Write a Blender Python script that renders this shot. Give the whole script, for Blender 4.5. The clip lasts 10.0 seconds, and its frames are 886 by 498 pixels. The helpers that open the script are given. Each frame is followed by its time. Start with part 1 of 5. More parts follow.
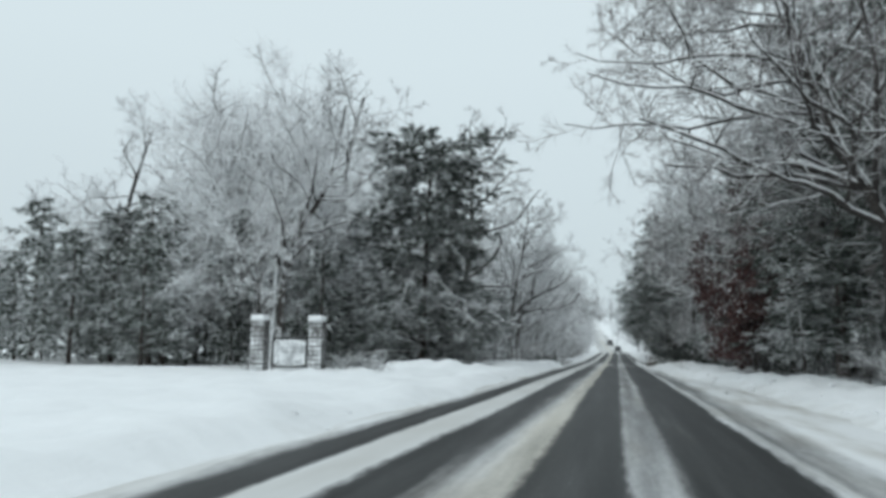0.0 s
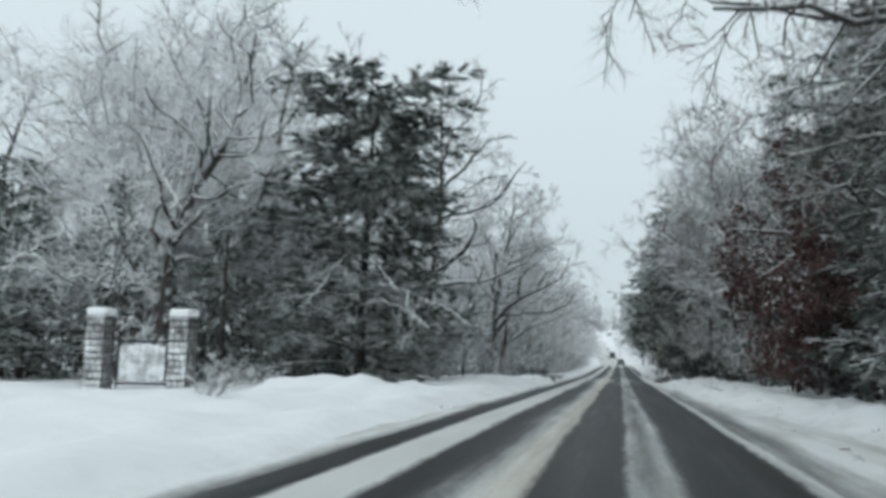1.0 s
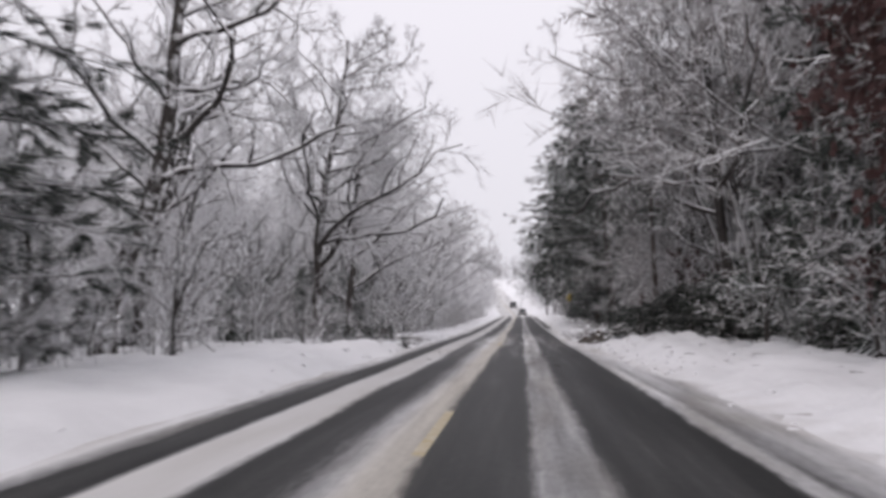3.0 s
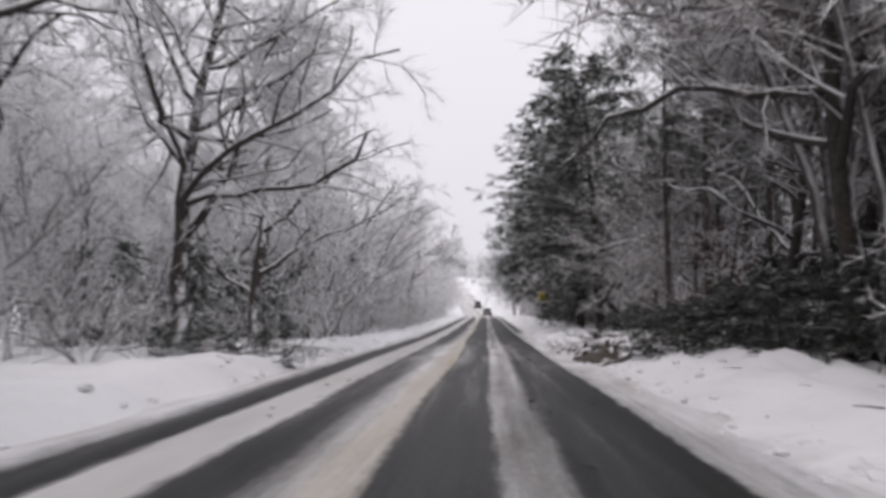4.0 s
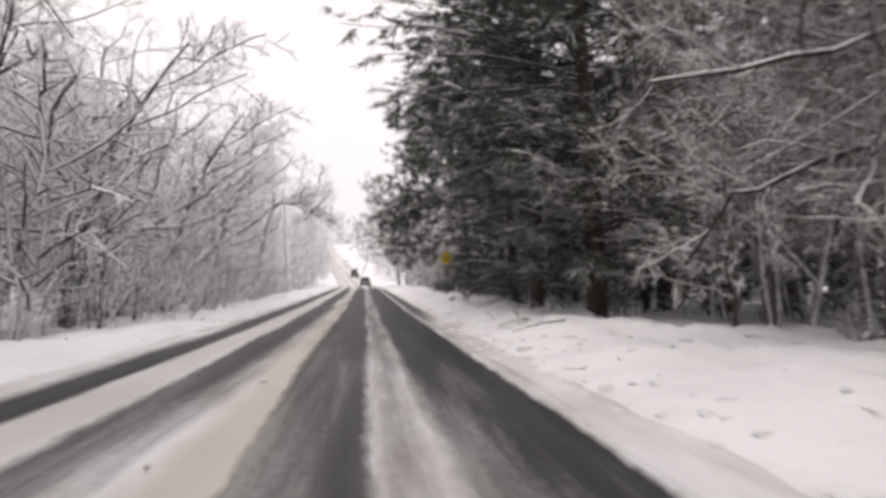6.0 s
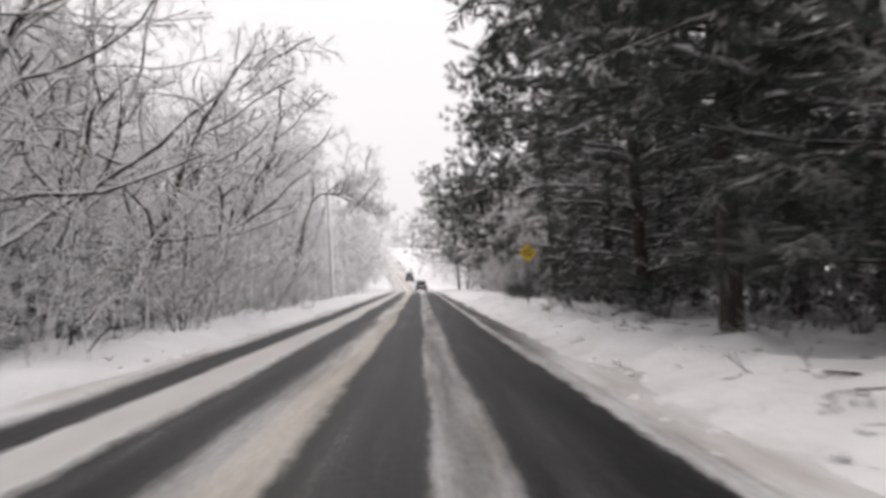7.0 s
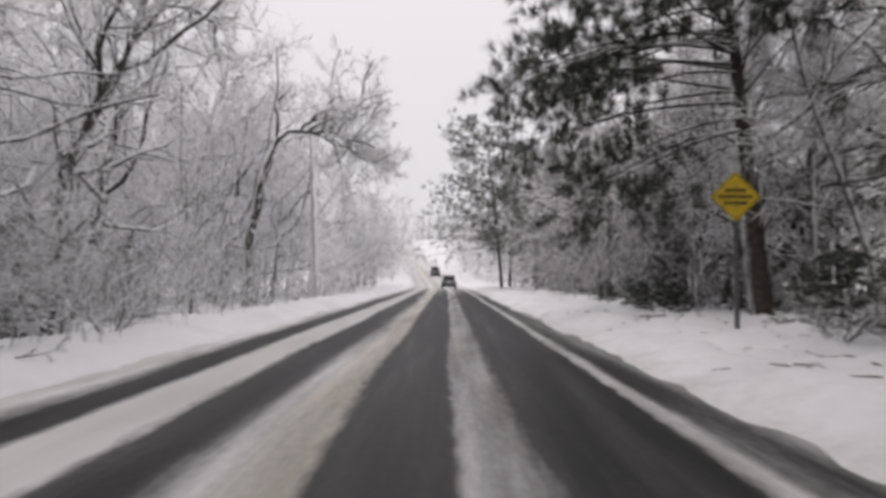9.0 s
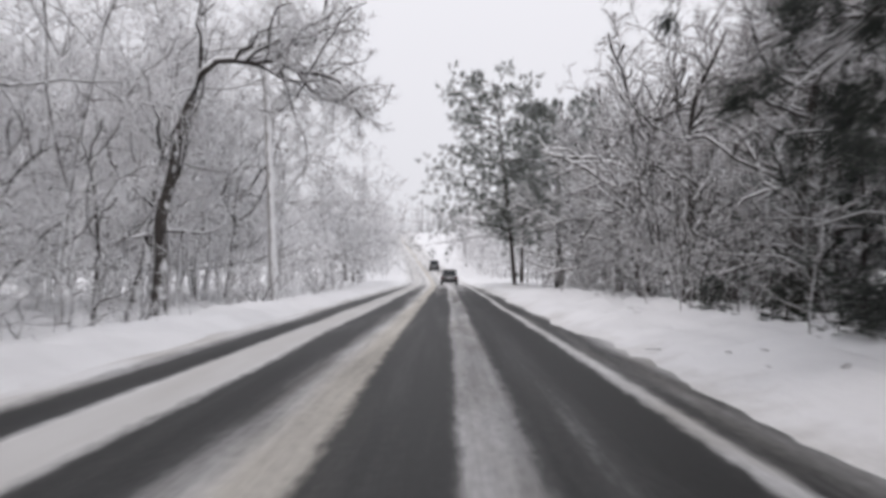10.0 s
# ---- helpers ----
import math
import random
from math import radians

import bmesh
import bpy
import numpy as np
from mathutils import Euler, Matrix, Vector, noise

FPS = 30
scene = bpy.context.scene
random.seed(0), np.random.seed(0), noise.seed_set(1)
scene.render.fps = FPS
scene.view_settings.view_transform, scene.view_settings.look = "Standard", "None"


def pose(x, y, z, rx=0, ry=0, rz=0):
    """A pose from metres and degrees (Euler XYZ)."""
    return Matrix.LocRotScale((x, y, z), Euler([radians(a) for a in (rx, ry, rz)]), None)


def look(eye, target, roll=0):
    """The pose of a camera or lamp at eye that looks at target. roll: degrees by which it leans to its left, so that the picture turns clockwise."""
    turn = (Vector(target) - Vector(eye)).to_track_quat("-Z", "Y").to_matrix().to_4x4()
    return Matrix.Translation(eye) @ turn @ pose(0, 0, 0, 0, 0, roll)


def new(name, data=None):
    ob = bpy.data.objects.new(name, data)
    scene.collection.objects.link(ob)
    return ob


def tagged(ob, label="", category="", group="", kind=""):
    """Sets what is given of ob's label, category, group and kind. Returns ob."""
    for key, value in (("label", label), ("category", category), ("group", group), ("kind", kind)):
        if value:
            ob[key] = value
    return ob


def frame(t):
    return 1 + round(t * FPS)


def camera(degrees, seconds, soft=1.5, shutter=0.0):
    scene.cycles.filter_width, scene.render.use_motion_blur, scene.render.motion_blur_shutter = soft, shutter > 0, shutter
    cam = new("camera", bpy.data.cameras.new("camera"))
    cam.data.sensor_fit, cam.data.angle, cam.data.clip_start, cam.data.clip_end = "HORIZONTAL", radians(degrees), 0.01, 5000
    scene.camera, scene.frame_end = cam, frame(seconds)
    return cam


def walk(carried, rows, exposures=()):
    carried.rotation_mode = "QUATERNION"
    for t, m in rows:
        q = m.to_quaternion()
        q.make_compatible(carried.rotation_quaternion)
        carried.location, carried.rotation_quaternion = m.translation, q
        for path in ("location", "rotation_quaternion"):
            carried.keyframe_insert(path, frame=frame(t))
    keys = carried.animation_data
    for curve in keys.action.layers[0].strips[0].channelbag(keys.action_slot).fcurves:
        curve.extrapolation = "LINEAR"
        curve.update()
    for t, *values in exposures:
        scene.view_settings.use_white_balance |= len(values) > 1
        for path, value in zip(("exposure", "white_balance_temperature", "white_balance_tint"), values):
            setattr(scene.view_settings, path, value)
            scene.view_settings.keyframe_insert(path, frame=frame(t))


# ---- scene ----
# ---- camera and its way ----
cam = camera(58.1, 10.0, soft=3.6, shutter=0.3)
PATH = [
    (0, (0.0, 0.0, 1.3), (-0.422, 1.939, 1.552), 0.5),
    (0.5, (0.0, 6.75, 1.3), (-0.427, 8.684, 1.579), 0.8),
    (1, (0.0, 13.5, 1.3), (-0.429, 15.433, 1.581), 0.9),
    (1.5, (0.0, 20.25, 1.3), (-0.428, 22.188, 1.543), 0.9),
    (2, (0.0, 27.0, 1.3), (-0.415, 28.948, 1.485), 0.7),
    (2.5, (0.0, 33.75, 1.3), (-0.305, 35.72, 1.467), -0.3),
    (3, (0.0, 40.5, 1.3), (-0.191, 42.484, 1.469), -1.1),
    (3.2, (0.0, 43.2, 1.3), (-0.174, 45.185, 1.474), -1.3),
    (4.3, (0.0, 58.05, 1.3), (-0.066, 60.043, 1.457), 0.2),
    (4.5, (0.0, 60.75, 1.3), (-0.007, 62.746, 1.429), -0.4),
    (5, (0.0, 67.5, 1.3), (0.181, 69.491, 1.37), -0.7),
    (5.5, (0.0, 74.25, 1.3), (0.23, 76.236, 1.361), -0.5),
    (5.7, (0.0, 76.95, 1.3), (0.219, 78.937, 1.37), -0.4),
    (6.8, (0.0, 91.8, 1.3), (0.101, 93.794, 1.425), -0.4),
    (7, (0.0, 94.5, 1.303), (0.059, 96.496, 1.405), -0.6),
    (7.5, (0.0, 101.25, 1.316), (0.017, 103.247, 1.419), -0.9),
    (8, (0.0, 108.0, 1.341), (0.005, 109.997, 1.451), -0.8),
    (8.5, (0.0, 114.75, 1.377), (0.0, 116.747, 1.477), 0.1),
    (9, (0.0, 121.5, 1.424), (-0.01, 123.498, 1.517), 0.2),
    (9.5, (0.0, 128.25, 1.483), (-0.01, 130.248, 1.563), -0.4),
    (10, (0.0, 135.0, 1.553), (-0.01, 136.998, 1.633), 0.1),
]
walk(
    cam,
    [(t, look(eye, target, roll)) for t, eye, target, roll in PATH],
    exposures=[(0, -0.2, 6050, 1), (1.8, -0.16, 6050, 1), (2.5, 0.0, 6550, 21), (4.5, -0.02, 6650, 19), (5.0, 0.02, 6650, 18), (5.5, 0.31, 7150, 21), (6.8, 0.24, 7000, 19), (7.5, 0.14, 6950, 17), (8.2, 0.06, 6900, 18), (9.0, -0.08, 6850, 19), (10.0, -0.02, 6600, 17)],
)

# ---- world and sun: an overcast winter sky ----
world = bpy.data.worlds.new("overcast_sky")
scene.world = world
world.use_nodes = True
wt = world.node_tree
wt.nodes.clear()
w_out = wt.nodes.new("ShaderNodeOutputWorld")
w_bg = wt.nodes.new("ShaderNodeBackground")
w_sky = wt.nodes.new("ShaderNodeTexSky")
w_sky.sky_type = "NISHITA"
w_sky.sun_disc = False
w_sky.sun_elevation, w_sky.sun_rotation = radians(48), radians(200)
w_sky.dust_density, w_sky.air_density = 6.0, 1.0
w_coord = wt.nodes.new("ShaderNodeTexCoord")
w_sep = wt.nodes.new("ShaderNodeSeparateXYZ")
w_ramp = wt.nodes.new("ShaderNodeValToRGB")
w_ramp.color_ramp.elements[0].position, w_ramp.color_ramp.elements[0].color = 0.0, (0.76, 0.80, 0.83, 1)
w_ramp.color_ramp.elements[1].position, w_ramp.color_ramp.elements[1].color = 1.0, (0.98, 1.02, 1.06, 1)
w_mid = w_ramp.color_ramp.elements.new(0.35)
w_mid.color = (0.90, 0.94, 0.97, 1)
w_scale = wt.nodes.new("ShaderNodeVectorMath")
w_scale.operation = "SCALE"
w_scale.inputs["Scale"].default_value = 0.06
w_mix = wt.nodes.new("ShaderNodeMix")
w_mix.data_type = "RGBA"
w_mix.inputs["Factor"].default_value = 0.93
wt.links.new(w_coord.outputs["Generated"], w_sep.inputs[0])
wt.links.new(w_sep.outputs["Z"], w_ramp.inputs[0])
wt.links.new(w_sky.outputs[0], w_scale.inputs[0])
wt.links.new(w_scale.outputs[0], w_mix.inputs["A"])
wt.links.new(w_ramp.outputs[0], w_mix.inputs["B"])
wt.links.new(w_mix.outputs["Result"], w_bg.inputs["Color"])
w_bg.inputs["Strength"].default_value = 1.0
wt.links.new(w_bg.outputs[0], w_out.inputs[0])

sun = new("sun", bpy.data.lights.new("sun", "SUN"))
sun.data.energy, sun.data.angle, sun.data.color = 0.5, radians(25), (1.0, 0.97, 0.94)
sun.matrix_world = look((0, 0, 60), (12, 30, 20))


# ---- materials ----
def material(name):
    mat = bpy.data.materials.new(name)
    mat.use_nodes = True
    tree = mat.node_tree
    return mat, tree, tree.nodes["Principled BSDF"]


def node(tree, kind, **values):
    n = tree.nodes.new(kind)
    for key, value in values.items():
        n.inputs[key].default_value = value
    return n


def noise_of(tree, scale, detail=4.0, rough=0.55, coord="Object"):
    c = tree.nodes.new("ShaderNodeTexCoord")
    n = node(tree, "ShaderNodeTexNoise", Scale=scale, Detail=detail, Roughness=rough)
    tree.links.new(c.outputs[coord], n.inputs["Vector"])
    return n.outputs["Fac"]


def ramp_of(tree, fac, stops):
    r = tree.nodes.new("ShaderNodeValToRGB")
    el = r.color_ramp.elements
    while len(el) < len(stops):
        el.new(0.5)
    for e, (p, c) in zip(el, stops):
        e.position = p
        e.color = (c, c, c, 1) if isinstance(c, (int, float)) else (*c, 1)
    tree.links.new(fac, r.inputs[0])
    return r.outputs[0]


def maths(tree, op, a, b=None, c=None):
    m = tree.nodes.new("ShaderNodeMath")
    m.operation = op
    for i, v in enumerate((a, b, c)):
        if v is None:
            continue
        if isinstance(v, (int, float)):
            m.inputs[i].default_value = v
        else:
            tree.links.new(v, m.inputs[i])
    return m.outputs[0]


def mix_of(tree, fac, a, b):
    m = tree.nodes.new("ShaderNodeMix")
    m.data_type = "RGBA"
    for key, v in (("Factor", fac), ("A", a), ("B", b)):
        if isinstance(v, tuple):
            m.inputs[key].default_value = (*v, 1)
        elif isinstance(v, (int, float)):
            m.inputs[key].default_value = v
        else:
            tree.links.new(v, m.inputs[key])
    return m.outputs["Result"]


def bump_of(tree, bsdf, height, strength, distance):
    b = node(tree, "ShaderNodeBump", Strength=strength, Distance=distance)
    tree.links.new(height, b.inputs["Height"])
    tree.links.new(b.outputs[0], bsdf.inputs["Normal"])


SNOW = (0.905, 0.912, 0.922)


def snow_mask(tree, scale, cut, soft, ragged=0.5, wind=(0.42, -0.3, 0.86)):
    """1 where snow lies: on what faces up and into the wind that drove it, with a ragged edge."""
    g = tree.nodes.new("ShaderNodeNewGeometry")
    d = tree.nodes.new("ShaderNodeVectorMath")
    d.operation = "DOT_PRODUCT"
    d.inputs[1].default_value = wind
    tree.links.new(g.outputs["Normal"], d.inputs[0])
    n = noise_of(tree, scale)
    if wind[1] < -0.7:
        tree.links.new(g.outputs["Position"], n.node.inputs["Vector"])
    v = maths(tree, "ADD", d.outputs["Value"], maths(tree, "MULTIPLY", maths(tree, "SUBTRACT", n, 0.5), ragged * 2))
    return ramp_of(tree, maths(tree, "MULTIPLY_ADD", v, 0.5, 0.5), [(0.0, 0.0), (0.5 + cut / 2, 0.0), (min(1.0, 0.5 + cut / 2 + soft), 1.0)])


def snowy(name, dark, light, grain, cut, soft=0.08, scale=5.0, ragged=0.5, rough=0.85, bump=0.4, vary=0.0, wind=(0.42, -0.3, 0.86), most=1.0):
    """A surface of two tones with snow on what faces up."""
    mat, tree, bsdf = material(name)
    fine = noise_of(tree, grain, 6.0, 0.65)
    base = mix_of(tree, ramp_of(tree, fine, [(0.3, 0.0), (0.7, 1.0)]), dark, light)
    if vary:
        info = tree.nodes.new("ShaderNodeObjectInfo")
        hue = node(tree, "ShaderNodeHueSaturation")
        tree.links.new(maths(tree, "MULTIPLY_ADD", info.outputs["Random"], vary, 1.0 - vary / 2), hue.inputs["Value"])
        tree.links.new(base, hue.inputs["Color"])
        base = hue.outputs[0]
    mask = maths(tree, "MULTIPLY", snow_mask(tree, scale, cut, soft, ragged, wind), most)
    tree.links.new(mix_of(tree, mask, base, SNOW), bsdf.inputs["Base Color"])
    bsdf.inputs["Roughness"].default_value = rough
    bsdf.inputs["Specular IOR Level"].default_value = 0.25
    if bump:
        bump_of(tree, bsdf, fine, bump, 0.02)
    return mat


def plain(name, dark, light, grain=8.0, rough=0.6, metal=0.0, bump=0.0):
    mat, tree, bsdf = material(name)
    fine = noise_of(tree, grain, 5.0, 0.6)
    tree.links.new(mix_of(tree, ramp_of(tree, fine, [(0.3, 0.0), (0.7, 1.0)]), dark, light), bsdf.inputs["Base Color"])
    bsdf.inputs["Roughness"].default_value, bsdf.inputs["Metallic"].default_value = rough, metal
    if bump:
        bump_of(tree, bsdf, fine, bump, 0.01)
    return mat


BARK = snowy("bark_with_snow", (0.030, 0.026, 0.024), (0.095, 0.085, 0.078), 9.0, 0.42, 0.10, 3.0, 0.55, vary=0.5)
BARK_PINE = snowy("pine_bark", (0.032, 0.027, 0.025), (0.095, 0.079, 0.070), 7.0, 0.62, 0.10, 2.0, 0.45, vary=0.4)
LIMB = snowy("limb_with_snow", (0.032, 0.028, 0.026), (0.080, 0.071, 0.067), 12.0, 0.26, 0.12, 3.0, 0.5)
BRANCH = snowy("branch_lined_with_snow", (0.045, 0.040, 0.038), (0.10, 0.090, 0.086), 12.0, -0.06, 0.16, 4.0, 0.5)
BOUGH = snowy("pine_bough_with_snow", (0.024, 0.020, 0.018), (0.065, 0.055, 0.050), 12.0, 0.46, 0.14, 3.0, 0.9)
SNOWY_LIMB = snowy("dead_limb_under_snow", (0.045, 0.040, 0.038), (0.11, 0.10, 0.095), 12.0, -0.25, 0.12, 4.0, 0.6)
TWIG = snowy("twig_with_snow", (0.14, 0.125, 0.12), (0.25, 0.225, 0.22), 14.0, -0.12, 0.45, 2.0, 0.5, bump=0.0, vary=0.5)
# thick snow on the twigs, its colour paled further to stand in for haze
TWIG_SNOW_HAZE = snowy("twig_under_snow_and_haze", (0.30, 0.285, 0.282), (0.48, 0.455, 0.45), 14.0, -0.80, 0.50, 2.0, 0.5, bump=0.0, vary=0.4)
# haze put into the colour: snowy twigs nearly white for the distant woods
TWIG_HAZE = snowy("twig_white_for_haze", (0.42, 0.405, 0.405), (0.60, 0.58, 0.58), 14.0, -0.90, 0.45, 2.0, 0.5, bump=0.0, vary=0.3)
NEEDLE = snowy("dark_needles_with_snow", (0.055, 0.069, 0.059), (0.105, 0.122, 0.106), 3.0, 0.46, 0.40, 0.5, 0.65, rough=0.7, bump=0.0, vary=0.5, most=0.70)
NEEDLE_DARK = snowy("dark_needles", (0.044, 0.053, 0.046), (0.090, 0.102, 0.090), 3.0, 0.80, 0.20, 0.9, 0.55, rough=0.7, bump=0.0, vary=0.4, most=0.32)
# little snow under the canopy, and the shade there put into the colour
TWIG_SHADED = snowy("sheltered_twig_dark_for_shade", (0.035, 0.030, 0.029), (0.085, 0.072, 0.070), 14.0, 0.62, 0.30, 1.2, 0.6, bump=0.0, vary=0.5)
LIMB_LADEN = snowy("limb_under_thick_snow", (0.040, 0.035, 0.033), (0.095, 0.085, 0.080), 12.0, -0.10, 0.14, 4.0, 0.5)
STEM_FROST = snowy("stem_plastered_with_snow", (0.065, 0.058, 0.055), (0.15, 0.135, 0.13), 9.0, 0.12, 0.25, 3.0, 0.7, wind=(0.30, -0.62, 0.72))
# snowy needles with a lifted base colour that imitates haze
NEEDLE_HAZE = snowy("needles_paled_for_haze", (0.075, 0.092, 0.080), (0.15, 0.17, 0.152), 3.0, 0.10, 0.50, 0.6, 0.6, rough=0.7, bump=0.0, vary=0.3, most=0.75)
LEAF_BROWN = snowy("dead_oak_leaves", (0.055, 0.031, 0.030), (0.112, 0.060, 0.055), 2.5, 0.84, 0.14, 1.5, 0.6, rough=0.75, bump=0.0)
DARK_BITS = plain("wet_dark_bark", (0.02, 0.017, 0.014), (0.07, 0.058, 0.048), 14.0, 0.8)
DEAD_WOOD = snowy("dead_wood_with_snow", (0.035, 0.030, 0.026), (0.12, 0.10, 0.085), 10.0, 0.45, 0.12, 3.0, 0.6)
LITTER = snowy("brash_and_earth_with_snow", (0.040, 0.034, 0.028), (0.13, 0.115, 0.10), 7.0, 0.70, 0.16, 1.3, 0.9, bump=0.9)
CUT_WOOD = plain("cut_wood_end", (0.07, 0.055, 0.045), (0.19, 0.15, 0.12), 14.0, 0.85, bump=0.3)
STONE = snowy("gate_stone_with_snow", (0.05, 0.05, 0.05), (0.22, 0.21, 0.205), 6.0, 0.50, 0.25, 1.1, 0.9, vary=0.9, wind=(0.25, -0.75, 0.62))
MORTAR = plain("mortar", (0.07, 0.07, 0.068), (0.15, 0.145, 0.14), 20.0, 0.9, bump=0.3)
IRON = plain("painted_iron", (0.02, 0.02, 0.02), (0.05, 0.05, 0.05), 20.0, 0.5)
STEEL = plain("galvanised_steel", (0.10, 0.11, 0.11), (0.22, 0.23, 0.23), 25.0, 0.5, 0.6)
WHITE_PAINT = snowy("white_painted_board", (0.30, 0.31, 0.32), (0.44, 0.45, 0.46), 4.0, 0.55, 0.2, 3.0, 0.8, wind=(0.1, -0.8, 0.6))
POLE_WOOD = snowy("weathered_pole_wood", (0.30, 0.29, 0.28), (0.46, 0.45, 0.44), 10.0, 0.12, 0.12, 2.0, 0.5)
SIGN_YELLOW = plain("yellow_sign_sheeting", (0.50, 0.34, 0.02), (0.66, 0.47, 0.04), 5.0, 0.45)
SIGN_BLACK = plain("black_sign_print", (0.02, 0.018, 0.012), (0.045, 0.04, 0.02), 12.0, 0.5)
CAR_PAINT = plain("grey_silver_car_paint", (0.12, 0.123, 0.128), (0.20, 0.205, 0.21), 3.0, 0.3, 0.3)
CAR_PAINT_GREY = plain("grey_car_paint", (0.07, 0.075, 0.08), (0.14, 0.145, 0.15), 3.0, 0.35, 0.3)
RUBBER = plain("tyre_rubber", (0.012, 0.012, 0.012), (0.03, 0.03, 0.03), 30.0, 0.85)
RIM = plain("wheel_rim", (0.25, 0.25, 0.26), (0.42, 0.42, 0.43), 12.0, 0.4, 0.8)
LAMP_RED = plain("tail_lamp_red", (0.07, 0.008, 0.008), (0.13, 0.012, 0.010), 12.0, 0.25)
PLATE = plain("plate_white", (0.5, 0.5, 0.5), (0.65, 0.65, 0.65), 12.0, 0.5)
GLASS, glass_tree, glass_bsdf = material("car_glass")
glass_bsdf.inputs["Base Color"].default_value = (0.02, 0.024, 0.028, 1)
glass_bsdf.inputs["Roughness"].default_value = 0.06


def snow_material(name, dirt, dirt_scale, lumps, verge=False):
    """Settled snow with fine grain, soft lumps and patches of grey slush."""
    mat, tree, bsdf = material(name)
    patch = noise_of(tree, dirt_scale, 5.0, 0.6)
    speck = noise_of(tree, 26.0, 3.0, 0.5)
    base = mix_of(tree, ramp_of(tree, patch, [(0.45, 0.0), (0.75, 1.0)]), SNOW, tuple(c * (1 - dirt) for c in SNOW))
    base = mix_of(tree, ramp_of(tree, speck, [(0.70, 0.0), (0.78, 1.0)]), base, (0.62, 0.62, 0.62))
    if verge:
        # grey slush thrown up along the edge of the road: the map's u is metres from that edge
        uv = tree.nodes.new("ShaderNodeUVMap")
        uv.uv_map = "lane"
        sep = tree.nodes.new("ShaderNodeSeparateXYZ")
        tree.links.new(uv.outputs[0], sep.inputs[0])
        ragged = maths(tree, "MULTIPLY", maths(tree, "SUBTRACT", noise_of(tree, 0.9, 6.0, 0.65), 0.5), 2.6)
        near = ramp_of(tree, maths(tree, "MULTIPLY_ADD", maths(tree, "ADD", sep.outputs["X"], ragged), 0.2, 0.2), [(0.0, 1.0), (0.20, 0.75), (0.40, 0.0)])
        grime = mix_of(tree, ramp_of(tree, noise_of(tree, 7.0, 5.0, 0.7), [(0.35, 0.0), (0.65, 1.0)]), (0.76, 0.755, 0.74), (0.50, 0.485, 0.46))
        base = mix_of(tree, near, base, grime)
    tree.links.new(base, bsdf.inputs["Base Color"])
    bsdf.inputs["Roughness"].default_value = 0.75
    bsdf.inputs["Specular IOR Level"].default_value = 0.3
    h = maths(tree, "ADD", noise_of(tree, lumps, 5.0, 0.6), maths(tree, "MULTIPLY", speck, 0.15))
    bump_of(tree, bsdf, h, 0.55, 0.12)
    return mat


SNOW_GROUND = snow_material("settled_snow", 0.10, 0.5, 1.6, True)
SNOW_CLUMP = snow_material("clumped_snow", 0.04, 1.0, 3.0)
SNOW_GREY = snow_material("ploughed_snow", 0.35, 2.0, 5.0)


